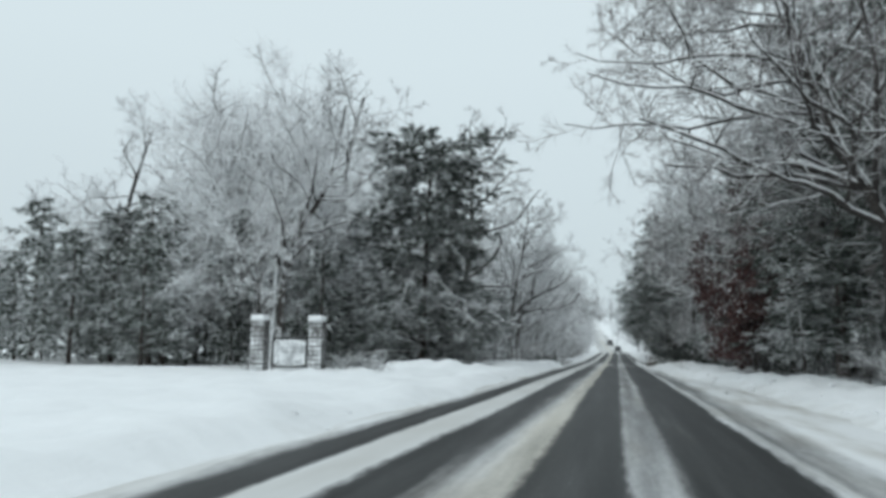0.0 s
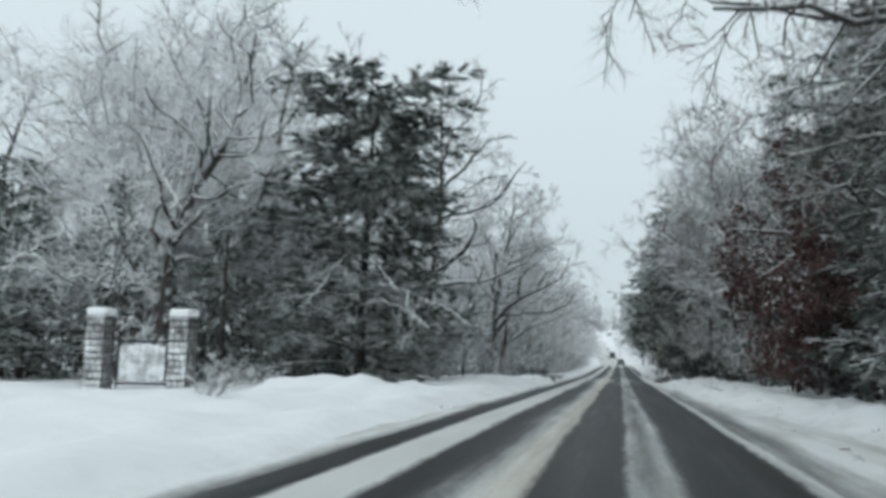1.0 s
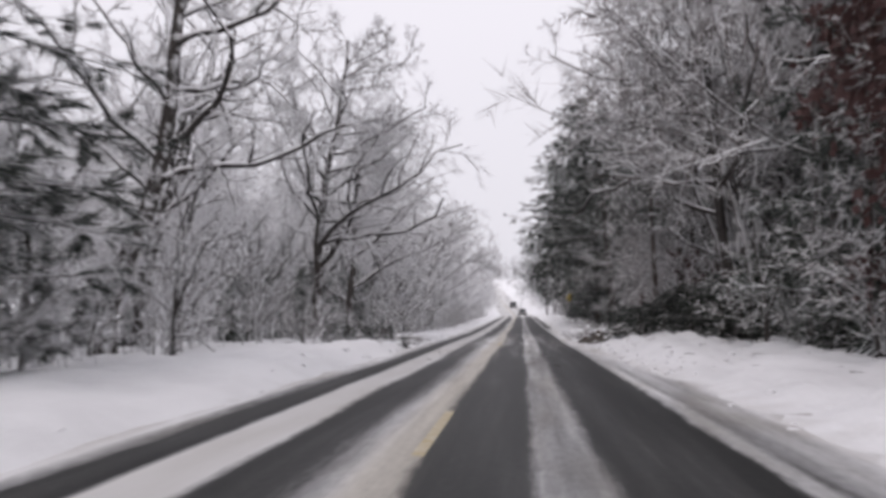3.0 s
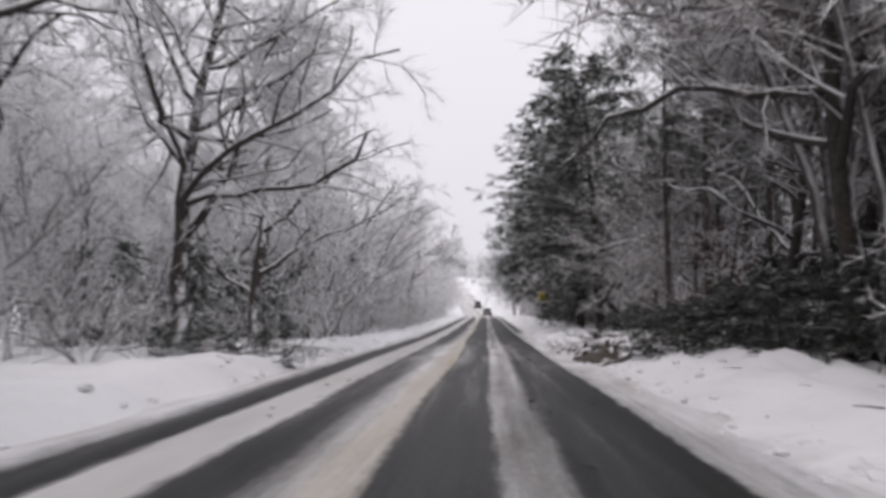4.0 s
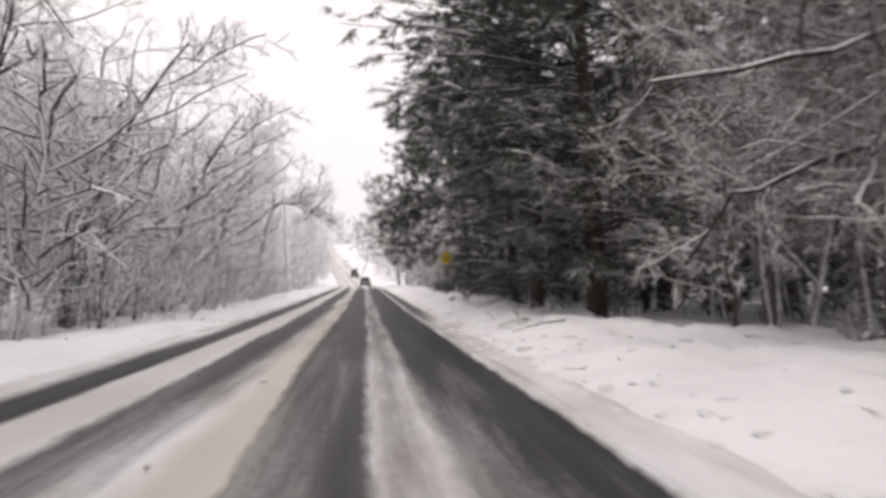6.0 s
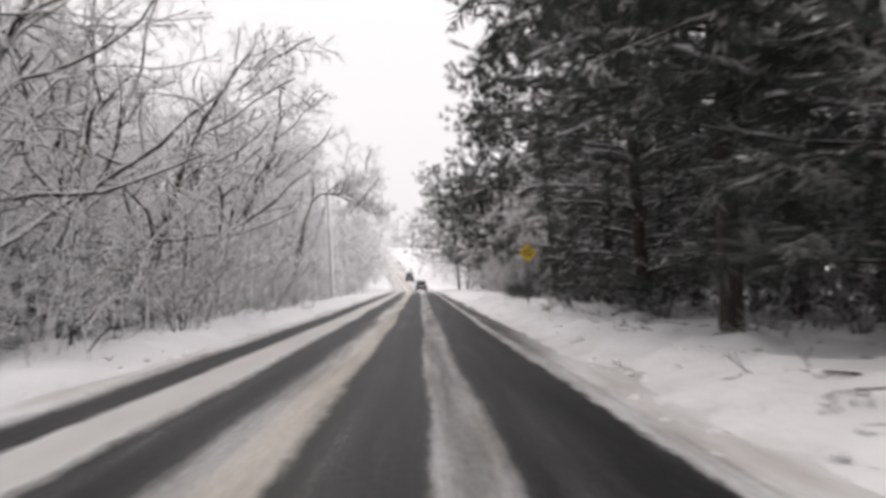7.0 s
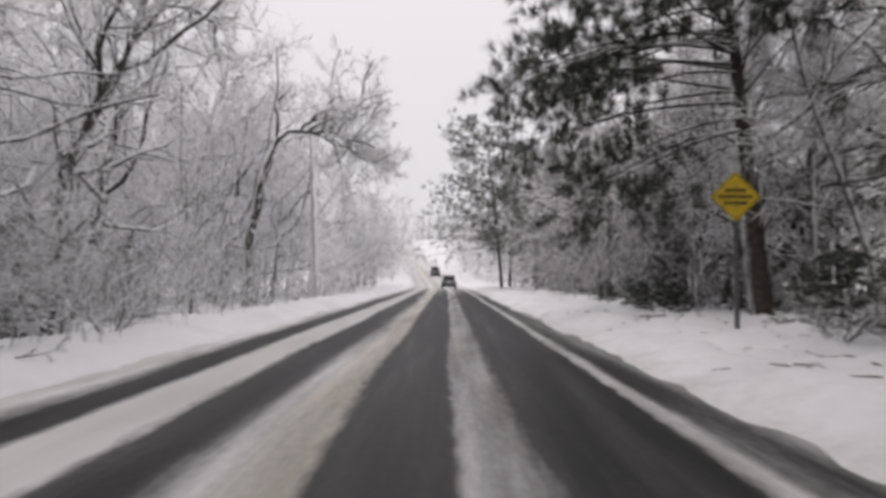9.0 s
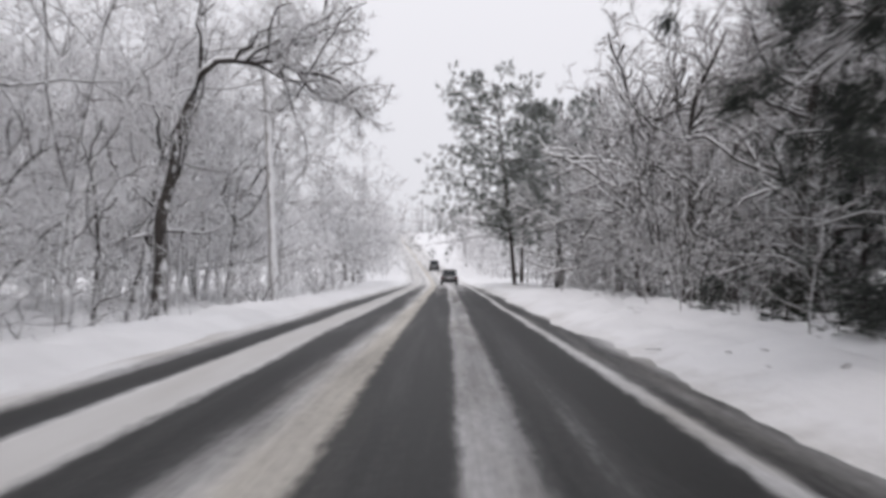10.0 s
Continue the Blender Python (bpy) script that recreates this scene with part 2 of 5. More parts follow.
def road_material():
    """Wet asphalt with packed snow between the wheel tracks: u is metres from the middle of the way driven, v metres along."""
    mat, tree, bsdf = material("snowy_asphalt")
    uv = tree.nodes.new("ShaderNodeUVMap")
    uv.uv_map = "lane"
    sep = tree.nodes.new("ShaderNodeSeparateXYZ")
    tree.links.new(uv.outputs[0], sep.inputs[0])

    def streak(su, sv, detail=4.0, rough=0.55):
        c = tree.nodes.new("ShaderNodeCombineXYZ")
        tree.links.new(maths(tree, "MULTIPLY", sep.outputs["X"], su), c.inputs[0])
        tree.links.new(maths(tree, "MULTIPLY", sep.outputs["Y"], sv), c.inputs[1])
        n = node(tree, "ShaderNodeTexNoise", Scale=1.0, Detail=detail, Roughness=rough)
        tree.links.new(c.outputs[0], n.inputs["Vector"])
        return n.outputs["Fac"]

    sway = maths(tree, "MULTIPLY", maths(tree, "SUBTRACT", streak(0.35, 0.07, 2.0), 0.5), 0.34)
    rag = maths(tree, "MULTIPLY", maths(tree, "SUBTRACT", streak(5.0, 1.6, 5.0, 0.65), 0.5), 0.20)
    u = maths(tree, "ADD", maths(tree, "ADD", sep.outputs["X"], sway), rag)
    across = maths(tree, "MULTIPLY_ADD", u, 0.1, 0.5)

    def p(metres):
        return 0.5 + metres / 10

    cover = ramp_of(tree, across, [
        (p(-4.42), 1.0), (p(-3.98), 0.10), (p(-3.52), 0.06), (p(-3.30), 1.0), (p(-2.72), 1.0), (p(-2.50), 0.08), (p(-1.98), 0.10), (p(-1.60), 0.52),
        (p(-1.35), 0.76), (p(-1.03), 0.72), (p(-0.90), 0.12), (p(0.00), 0.05), (p(0.12), 0.50), (p(0.34), 0.42), (p(0.58), 0.50), (p(0.76), 0.12),
        (p(1.88), 0.02), (p(1.98), 0.62), (p(2.12), 0.66), (p(2.24), 0.28), (p(2.60), 0.36), (p(3.10), 0.85),
    ])
    thin = streak(2.2, 0.10, 5.0, 0.6)
    cover = maths(tree, "ADD", cover, maths(tree, "MULTIPLY", maths(tree, "SUBTRACT", thin, 0.5), 0.85))
    grit = streak(11.0, 7.0, 4.0, 0.7)
    cover = maths(tree, "ADD", cover, maths(tree, "MULTIPLY", maths(tree, "SUBTRACT", grit, 0.5), 0.35))
    churned = maths(tree, "MULTIPLY", ramp_of(tree, maths(tree, "MULTIPLY", sep.outputs["Y"], 0.005), [(0.0, 0.0), (0.31, 0.0), (0.39, 0.34), (0.43, 0.34), (0.50, 0.0)]), ramp_of(tree, across, [(p(-3.3), 0.0), (p(-2.4), 0.9), (p(-0.8), 1.0), (p(-0.35), 0.66), (p(0.2), 0.6), (p(1.2), 0.6), (p(1.9), 0.5)]))
    cover = maths(tree, "ADD", cover, churned)
    shoulder = maths(tree, "MULTIPLY", ramp_of(tree, maths(tree, "MULTIPLY", sep.outputs["Y"], 0.005), [(0.0, 0.66), (0.27, 0.62), (0.34, 1.0), (0.53, 1.0), (0.595, 0.40), (1.0, 0.40)]), ramp_of(tree, across, [(p(2.10), 0.0), (p(2.30), 1.0)]))
    cover = maths(tree, "ADD", cover, maths(tree, "MULTIPLY", maths(tree, "SUBTRACT", shoulder, maths(tree, "MULTIPLY", ramp_of(tree, across, [(p(2.10), 0.0), (p(2.30), 1.0)]), 0.5)), 1.0))
    # more snow cover far up the road, which also imitates the haze there
    uphill_haze = ramp_of(tree, maths(tree, "MULTIPLY", sep.outputs["Y"], 0.0025), [(0.0, 0.0), (0.43, 0.0), (0.56, 0.55), (1.0, 0.75)])
    cover = maths(tree, "ADD", cover, uphill_haze)
    cover = ramp_of(tree, cover, [(0.02, 0.0), (0.20, 0.05), (0.45, 0.40), (0.82, 1.0)])
    stone = noise_of(tree, 60.0, 3.0, 0.6)
    asphalt = mix_of(tree, ramp_of(tree, stone, [(0.3, 0.0), (0.75, 1.0)]), (0.010, 0.0103, 0.0105), (0.028, 0.0283, 0.0285))
    slush = mix_of(tree, ramp_of(tree, streak(1.4, 0.25, 5.0), [(0.42, 0.0), (0.76, 1.0)]), (0.78, 0.785, 0.79), (0.46, 0.44, 0.405))
    slush = mix_of(tree, ramp_of(tree, across, [(p(-1.6), 0.0), (p(-1.3), 0.8), (p(-0.95), 0.8), (p(-0.6), 0.0)]), slush, (0.56, 0.53, 0.465))
    slush = mix_of(tree, ramp_of(tree, across, [(p(-3.5), 0.0), (p(-3.25), 0.75), (p(-2.75), 0.75), (p(-2.4), 0.0)]), slush, (0.58, 0.575, 0.56))
    tree.links.new(mix_of(tree, cover, asphalt, slush), bsdf.inputs["Base Color"])
    tree.links.new(ramp_of(tree, cover, [(0.0, 0.55), (0.5, 0.8), (1.0, 0.85)]), bsdf.inputs["Roughness"])
    bsdf.inputs["Specular IOR Level"].default_value = 0.2
    bump_of(tree, bsdf, maths(tree, "ADD", cover, maths(tree, "MULTIPLY", grit, 0.5)), 0.5, 0.02)
    return mat


ROAD = road_material()
YELLOW_LINE = plain("yellow_road_paint", (0.46, 0.37, 0.18), (0.60, 0.565, 0.48), 4.0, 0.8)


# ---- mesh helpers ----
def mesh_of(name, verts, faces, mats, which=None, smooth=True, uv=None):
    """One mesh from arrays of places and of faces; -1 stands for the corner that a triangle lacks."""
    me = bpy.data.meshes.new(name)
    verts, faces = np.asarray(verts, np.float32), np.asarray(faces, np.int32)
    me.vertices.add(len(verts))
    me.vertices.foreach_set("co", verts.ravel())
    corners = faces[faces >= 0]
    sides = (faces >= 0).sum(1)
    me.loops.add(len(corners))
    me.loops.foreach_set("vertex_index", corners)
    me.polygons.add(len(faces))
    me.polygons.foreach_set("loop_start", np.r_[0, np.cumsum(sides)[:-1]].astype(np.int32))
    for m in mats:
        me.materials.append(m)
    if which is not None:
        me.polygons.foreach_set("material_index", np.asarray(which, np.int32))
    me.polygons.foreach_set("use_smooth", np.full(len(faces), smooth))
    if uv is not None:
        layer = me.uv_layers.new(name="lane")
        layer.data.foreach_set("uv", np.asarray(uv, np.float32)[faces.ravel()].ravel())
    me.update(calc_edges=True)
    me.validate()
    return me


def child(name, me, parent, label=""):
    ob = new(name, me)
    ob.parent = parent
    return tagged(ob, label)


def part(name, bm, mat, parent, label="", smooth=False):
    """Links a bmesh as one mesh object under a thing or a part."""
    me = bpy.data.meshes.new(name)
    bm.normal_update()
    bm.to_mesh(me)
    bm.free()
    me.materials.append(mat)
    if smooth:
        me.polygons.foreach_set("use_smooth", np.full(len(me.polygons), True))
    ob = new(name, me)
    if parent is not None:
        ob.parent = parent
    return tagged(ob, label)


def box(bm, x0, y0, z0, x1, y1, z1, bevel=0.0, turn=None):
    geom = bmesh.ops.create_cube(bm, size=1.0)["verts"]
    for v in geom:
        v.co = Vector(((x0 + x1) / 2 + v.co.x * (x1 - x0), (y0 + y1) / 2 + v.co.y * (y1 - y0), (z0 + z1) / 2 + v.co.z * (z1 - z0)))
        if turn is not None:
            v.co = turn @ v.co
    if bevel:
        edges = list({e for v in geom for e in v.link_edges})
        bmesh.ops.bevel(bm, geom=edges, offset=bevel, segments=2, affect="EDGES", profile=0.6)
    return bm


def tubes(p, r, sides):
    """Places and faces of tubes along n lines of k points each."""
    n, k, _ = p.shape
    t = np.gradient(p, axis=1)
    t /= np.linalg.norm(t, axis=2, keepdims=True) + 1e-9
    ref = np.where(np.abs(t[..., 2:3]) > 0.9, [1.0, 0.0, 0.0], [0.0, 0.0, 1.0])
    a = np.cross(t, ref)
    a /= np.linalg.norm(a, axis=2, keepdims=True) + 1e-9
    b = np.cross(t, a)
    ang = np.arange(sides) * 2 * np.pi / sides
    ring = a[:, :, None] * np.cos(ang)[:, None] + b[:, :, None] * np.sin(ang)[:, None]
    v = (p[:, :, None] + ring * r[:, :, None, None]).reshape(-1, 3)
    i, j, s = np.meshgrid(np.arange(n), np.arange(k - 1), np.arange(sides), indexing="ij")
    at = lambda jj, ss: (i * k + jj) * sides + ss % sides
    f = np.stack([at(j, s), at(j + 1, s), at(j + 1, s + 1), at(j, s + 1)], -1).reshape(-1, 4)
    return v, f


def joined(pieces):
    """Several sets of places and faces, with the material of each, as one."""
    vs, fs, ms, off = [], [], [], 0
    for v, f, m in pieces:
        vs.append(v)
        fs.append(np.where(f < 0, -1, f + off))
        ms.append(np.full(len(f), m))
        off += len(v)
    return np.concatenate(vs), np.concatenate(fs), np.concatenate(ms)


def line_from(rng, base, way, length, k, wiggle, curl=0.0):
    """Crooked lines of k points from each base along each way."""
    n = len(base)
    p = np.zeros((n, k, 3))
    p[:, 0] = base
    d = way.copy()
    for j in range(1, k):
        d = d + rng.normal(0, wiggle, (n, 3)) + np.array([0, 0, curl])
        d /= np.linalg.norm(d, axis=1, keepdims=True)
        p[:, j] = p[:, j - 1] + d * (length / (k - 1))[:, None]
    return p


def sprout(rng, p, r, per, lo, hi, ratio, spread, up, k, wiggle, curl=0.0, reach=(0, 0, 0), thin=0.6, least=0.004, shrink=0.5):
    """Lines that branch off the given ones, per to each."""
    n, kk, _ = p.shape
    own = np.repeat(np.arange(n), per)
    s = lo + (hi - lo) * ((np.tile(np.arange(per), n) + rng.random(n * per)) / per)
    f = np.clip(s, 0, 0.999) * (kk - 1)
    i = f.astype(int)
    w = (f - i)[:, None]
    base = p[own, i] * (1 - w) + p[own, i + 1] * w
    t = p[own, i + 1] - p[own, i]
    t /= np.linalg.norm(t, axis=1, keepdims=True) + 1e-9
    long = np.linalg.norm(np.diff(p, axis=1), axis=2).sum(1)[own]
    ref = np.where(np.abs(t[:, 2:3]) > 0.9, [1.0, 0.0, 0.0], [0.0, 0.0, 1.0])
    a = np.cross(t, ref)
    a /= np.linalg.norm(a, axis=1, keepdims=True) + 1e-9
    b = np.cross(t, a)
    az = np.tile(np.arange(per) * 2.4, n) + np.repeat(rng.random(n) * 6.28, per) + rng.normal(0, 0.5, n * per)
    an = np.radians(spread) * rng.uniform(0.7, 1.3, n * per)
    way = t * np.cos(an)[:, None] + (a * np.cos(az)[:, None] + b * np.sin(az)[:, None]) * np.sin(an)[:, None]
    way = way + np.array([0, 0, up]) + np.array(reach)
    way /= np.linalg.norm(way, axis=1, keepdims=True)
    length = long * ratio * (1 - shrink * s) * rng.uniform(0.65, 1.25, n * per)
    q = line_from(rng, base, way, length, k, wiggle, curl)
    rr = (r[own, i] * (1 - w[:, 0]) + r[own, i + 1] * w[:, 0]) * thin
    rad = np.maximum(rr[:, None] * np.linspace(1, 0.30, k)[None], least)
    return q, rad


# ---- kinds of trees ----
def bare_tree_meshes(seed, height=14.0, girth=0.24, lean=(0, 0), reach=(0, 0, 0), limbs=15, crown=0.30, fine=1.0, heavy=False, twig=0.014, leaves=0, leaf_low=0.0, leaf_high=1.0, wide=0.64, bow=0.02, path=None, clear=None, arms=()):
    """A bare broadleaf tree in snow: crooked trunk with its limbs, then branches and twigs, and dead leaves where it keeps them."""
    rng = np.random.default_rng(seed)
    way = np.array([[lean[0], lean[1], 1.0]])
    way /= np.linalg.norm(way)
    p0 = line_from(rng, np.array([[0, 0, -0.25]]), way, np.array([height * 0.86]), 12, 0.10, bow)
    if path is not None:
        at = np.array(path, float)
        s = np.linspace(0, len(at) - 1.001, 14)
        i = s.astype(int)
        p0 = (at[i] + (at[i + 1] - at[i]) * (s - i)[:, None] + rng.normal(0, 0.06, (14, 3)))[None]
    r0 = girth * np.linspace(1, 0.14, p0.shape[1])[None] ** 0.85
    r0[0, 0] *= 1.45
    p1, r1 = sprout(rng, p0, r0, limbs, crown, 0.99, wide, 70, 0.12, 9, 0.22, 0.03, reach, 0.6, 0.026, 0.55)
    def kept(p, r):
        """Without what traffic breaks off: side of the road, metres out, metres up."""
        if clear is None:
            return p, r
        bad = ((clear[0] * p[:, :, 0] > clear[1]) & (p[:, :, 2] < clear[2] + 0.12 * (clear[0] * p[:, :, 0] - clear[1]))).any(1)
        return p[~bad], r[~bad]

    p1, r1 = kept(p1, r1)
    for z, *ends in arms:
        # a great limb through the given turns
        t = np.linspace(0, 1, 9)[:, None]
        foot = p0[0, np.abs(p0[0, :, 2] - z).argmin()]
        turns = np.array([(0, 0, 0), *ends], float)
        on = np.r_[0, np.cumsum(np.linalg.norm(np.diff(turns, axis=0), axis=1))]
        line = foot + np.stack([np.interp(t[:, 0] * on[-1], on, turns[:, k]) for k in range(3)], 1) + rng.normal(0, 0.13, (9, 3)) * np.sin(t * math.pi)
        p1 = np.concatenate([p1, line[None]])
        r1 = np.concatenate([r1, np.linspace(girth * 0.52, 0.035, 9)[None]])
    p2, r2 = kept(*sprout(rng, p1, r1, max(6, round(9 * fine)), 0.15, 0.99, 0.46, 54, 0.05, 5, 0.24, 0.01, (0, 0, 0), 0.6, 0.020))
    n3, n4 = max(3, round(5 * fine)), max(9, round((19 if fine >= 1 else 16) * fine))
    p3, r3 = kept(*sprout(rng, p2, r2, n3, 0.12, 0.99, 0.58, 48, 0.03, 3 if fine >= 1 else 2, 0.24, 0.0, (0, 0, 0), 0.6, twig))
    p4, _ = kept(*sprout(rng, p3, r3, n4, 0.05, 0.99, 0.80, 46, 0.02, 2, 0.1, 0.0, (0, 0, 0), 0.6, twig, 0.4))
    v0, f0 = tubes(p0, r0, 9)
    v1, f1 = tubes(p1, r1, 6)
    v2, f2 = tubes(p2, r2, 3)
    trunk = mesh_of("trunk", *joined([(v0, f0, 0), (v1, f1, 1)])[:2], [BARK, LIMB], np.r_[np.zeros(len(f0)), np.ones(len(f1))])
    v3, f3 = tubes(p3, r3, 3)
    span = p4[:, 1] - p4[:, 0]
    v4, f4 = blades(rng, p4[:, 0], span, np.clip(np.linalg.norm(span, axis=1), 0.2, 0.7 if fine >= 1 else 1.0), twig * 1.05)
    vv, ff, mm = joined([(v2, f2, 0), (v3, f3, 1), (v4, f4, 1)])
    # heavy: the snowy twigs whose colour is also paled for haze
    meshes = {"trunk": trunk, "crown": mesh_of("crown", vv, ff, [BRANCH, TWIG_SNOW_HAZE if heavy else TWIG], mm)}
    if leaves:
        tips = p4.reshape(-1, 3)
        z = tips[:, 2] / height
        tips = tips[(z > leaf_low) & (z < leaf_high)]
        tips = tips[rng.integers(0, len(tips), leaves)] + rng.normal(0, 0.14, (leaves, 3))
        meshes["foliage"] = mesh_of("foliage", *blades(rng, tips, rng.normal(0, 1, (leaves, 3)) + [0, 0, -0.8], 0.26, 0.13, leaf=True), [LEAF_BROWN], smooth=False)
    return meshes


def blades(rng, base, way, length, width, flat=None, leaf=False):
    """Pointed blades from each base along each way; leaf: widest in the middle."""
    n = len(base)
    way = way / (np.linalg.norm(way, axis=1, keepdims=True) + 1e-9)
    side = np.cross(way, rng.normal(0, 1, (n, 3)) if flat is None else flat)
    side /= np.linalg.norm(side, axis=1, keepdims=True) + 1e-9
    ln = (length * rng.uniform(0.6, 1.3, n))[:, None]
    wd = (width * rng.uniform(0.6, 1.3, n))[:, None]
    if not leaf:
        v = np.stack([base + side * wd / 2, base - side * wd / 2, base + way * ln], 1).reshape(-1, 3)
        return v, np.c_[np.arange(3 * n).reshape(n, 3), np.full(n, -1)]
    v = np.stack([base, base + way * ln * 0.45 + side * wd / 2, base + way * ln, base + way * ln * 0.5 - side * wd / 2], 1).reshape(-1, 3)
    return v, np.arange(4 * n).reshape(n, 4)


def conifer_meshes(seed, height=14.0, girth=0.26, radius=5.0, first=0.08, boughs=70, droop=0.35, reach=(0, 0, 0), tufts=14, blade=0.34, snow=1.0, cone=0.8, tufted=False, needle=None, dense=0, slim=0.24, edge=None, long_boughs=(), dead=(), lean=(0, 0)):
    """An evergreen: straight trunk, boughs that sag under snow, sprays of needles, and the snow that lies along the boughs."""
    rng = np.random.default_rng(seed)
    p0 = line_from(rng, np.array([[0, 0, -0.25]]), np.array([[lean[0], lean[1], 1.0]]), np.array([height]), 10, 0.02)
    r0 = girth * np.linspace(1, 0.08, 10)[None]
    s = first + (0.98 - first) * ((np.arange(boughs) + rng.random(boughs)) / boughs)
    f = s * 9
    i = np.clip(f.astype(int), 0, 8)
    base = p0[0, i] * (1 - (f - i))[:, None] + p0[0, i + 1] * (f - i)[:, None]
    az = np.arange(boughs) * 2.39996 + rng.normal(0, 0.3, boughs)
    way = np.stack([np.cos(az), np.sin(az), np.full(boughs, 0.24)], 1) + np.array(reach)
    way /= np.linalg.norm(way, axis=1, keepdims=True)
    long = radius * (1 - cone * (s - first) / (1 - first)) * rng.uniform(0.45, 1.2, boughs) + 0.4
    p1 = line_from(rng, base, way, long, 7, 0.09, -droop * 0.12)
    if edge is not None:
        # boughs towards the road end where traffic and ploughs keep it clear
        sign, *rooms = edge
        room = np.interp(base[:, 2], np.linspace(2.5, 9.0, len(rooms)), rooms)
        out = np.maximum((sign * p1[:, :, 0]).max(1), 0.01)
        keep = np.clip(room / out, 0.12, 1.0)
        p1 = base[:, None] + (p1 - base[:, None]) * keep[:, None, None]
        long = long * keep
    if long_boughs:
        t = np.linspace(0, 1, 7)[:, None]
        arcs = [np.array((0, 0, z)) + p0[0, int(z / height * 9)] * [1, 1, 0] + np.array(end) * t + np.array((0, 0, 1.0)) * t * (1 - t) * 1.6 for z, end in long_boughs]
        p1 = np.concatenate([p1, np.array(arcs) + rng.normal(0, 0.07, (len(arcs), 7, 3)) * t])
        long = np.r_[long, [math.dist((0, 0, 0), end) for z, end in long_boughs]]
        boughs += len(arcs)
    r1 = np.maximum((0.014 + 0.0065 * long)[:, None] * np.linspace(1, 0.2, 7)[None], 0.008)
    lo = 0.45 if tufted else 0.12
    p2, r2 = sprout(rng, p1, r1, tufts, lo, 0.99, 0.30, 55, -0.05, 4, 0.14, -0.05, (0, 0, 0), 0.5, 0.007, 0.55)
    if not tufted:
        p2[:, :, 2] = p2[:, :1, 2] + (p2[:, :, 2] - p2[:, :1, 2]) * 0.4
    cut = 2 if tufted else 1
    pts = p2[:, cut:].reshape(-1, 3)
    ways = np.diff(p2, axis=1)[:, cut - 1:].reshape(-1, 3)
    ways /= np.linalg.norm(ways, axis=1, keepdims=True) + 1e-9
    rep = round((dense or 4) * (2.7 if tufted else 1.7))
    base2 = np.repeat(pts, rep, 0) + rng.normal(0, 0.06, (len(pts) * rep, 3)) * [1, 1, 1 if tufted else 0.5]
    way2 = np.repeat(ways, rep, 0) + rng.normal(0, 0.75 if tufted else 0.5, (len(pts) * rep, 3)) * [1, 1, 1 if tufted else 0.4] + [0, 0, 0.25 if tufted else -0.12]
    up = rng.normal(0, 0.45, (len(base2), 3)) + [0, 0, 1.0]
    v, fcs = blades(rng, base2, way2, blade, blade * slim * 0.62, up)
    v0, f0 = tubes(p0, r0, 9)
    v1, f1 = tubes(p1, r1, 4)
    meshes = {"trunk": mesh_of("trunk", v0, f0, [BARK_PINE]), "branchwood": mesh_of("branchwood", v1, f1, [BOUGH]), "crown": mesh_of("crown", v, fcs, [needle or (NEEDLE_DARK if tufted else NEEDLE)], smooth=False)}
    if dead:
        t = np.linspace(0, 1, 11)[:, None]
        pd = np.array([np.array((0, 0, z)) + np.array(end) * t + np.array((0, 0, 1.0)) * t * (1 - t) * 1.5 for z, end in dead])
        pd = pd + rng.normal(0, 0.10, pd.shape) * t
        rd = np.linspace(0.058, 0.020, 11)[None] * np.ones((len(pd), 1))
        pe, re_ = sprout(rng, pd, rd, 9, 0.25, 0.99, 0.26, 50, -0.12, 5, 0.22, -0.05, (0, 0, 0), 0.6, 0.014)
        pf, rf = sprout(rng, pe, re_, 4, 0.2, 0.99, 0.5, 50, -0.05, 3, 0.2, 0.0, (0, 0, 0), 0.6, 0.010)
        meshes["dead_limb"] = []
        for k in range(len(pd)):
            mine, fine = slice(9 * k, 9 * k + 9), slice(36 * k, 36 * k + 36)
            meshes["dead_limb"].append(mesh_of("dead_limb", *joined([(*tubes(pd[k:k + 1], rd[k:k + 1], 6), 0), (*tubes(pe[mine], re_[mine], 4), 0), (*tubes(pf[fine], rf[fine], 3), 0)])[:2], [SNOWY_LIMB]))
    if snow:
        pick = rng.random(boughs) < 0.75 * snow
        q = p1[pick][:, 1:]
        k = 15
        t = np.linspace(0, 5, k)
        j = np.clip(t.astype(int), 0, 4)
        q = q[:, j] * (1 - (t - j))[None, :, None] + q[:, j + 1] * (t - j)[None, :, None]
        q = q + rng.normal(0, 0.045, (len(q), k, 3)) * [1, 1, 0.4]
        q[:, :, 2] += 0.07
        lump = rng.normal(0, 1, (len(q), k))
        lump = lump + 0.6 * np.roll(lump, 1, 1)
        rad = np.clip(0.012 + 0.034 * lump, 0.0, 0.085) * np.array([0.1, *[1] * (k - 2), 0.1])
        vs, fs = tubes(q, rad, 3)
        c = np.repeat(q.reshape(-1, 3), 3, 0)
        vs[:, 2] = c[:, 2] + (vs[:, 2] - c[:, 2]) * 0.6
        meshes["snow"] = mesh_of("snow", vs, fs, [SNOW_CLUMP])
    return meshes


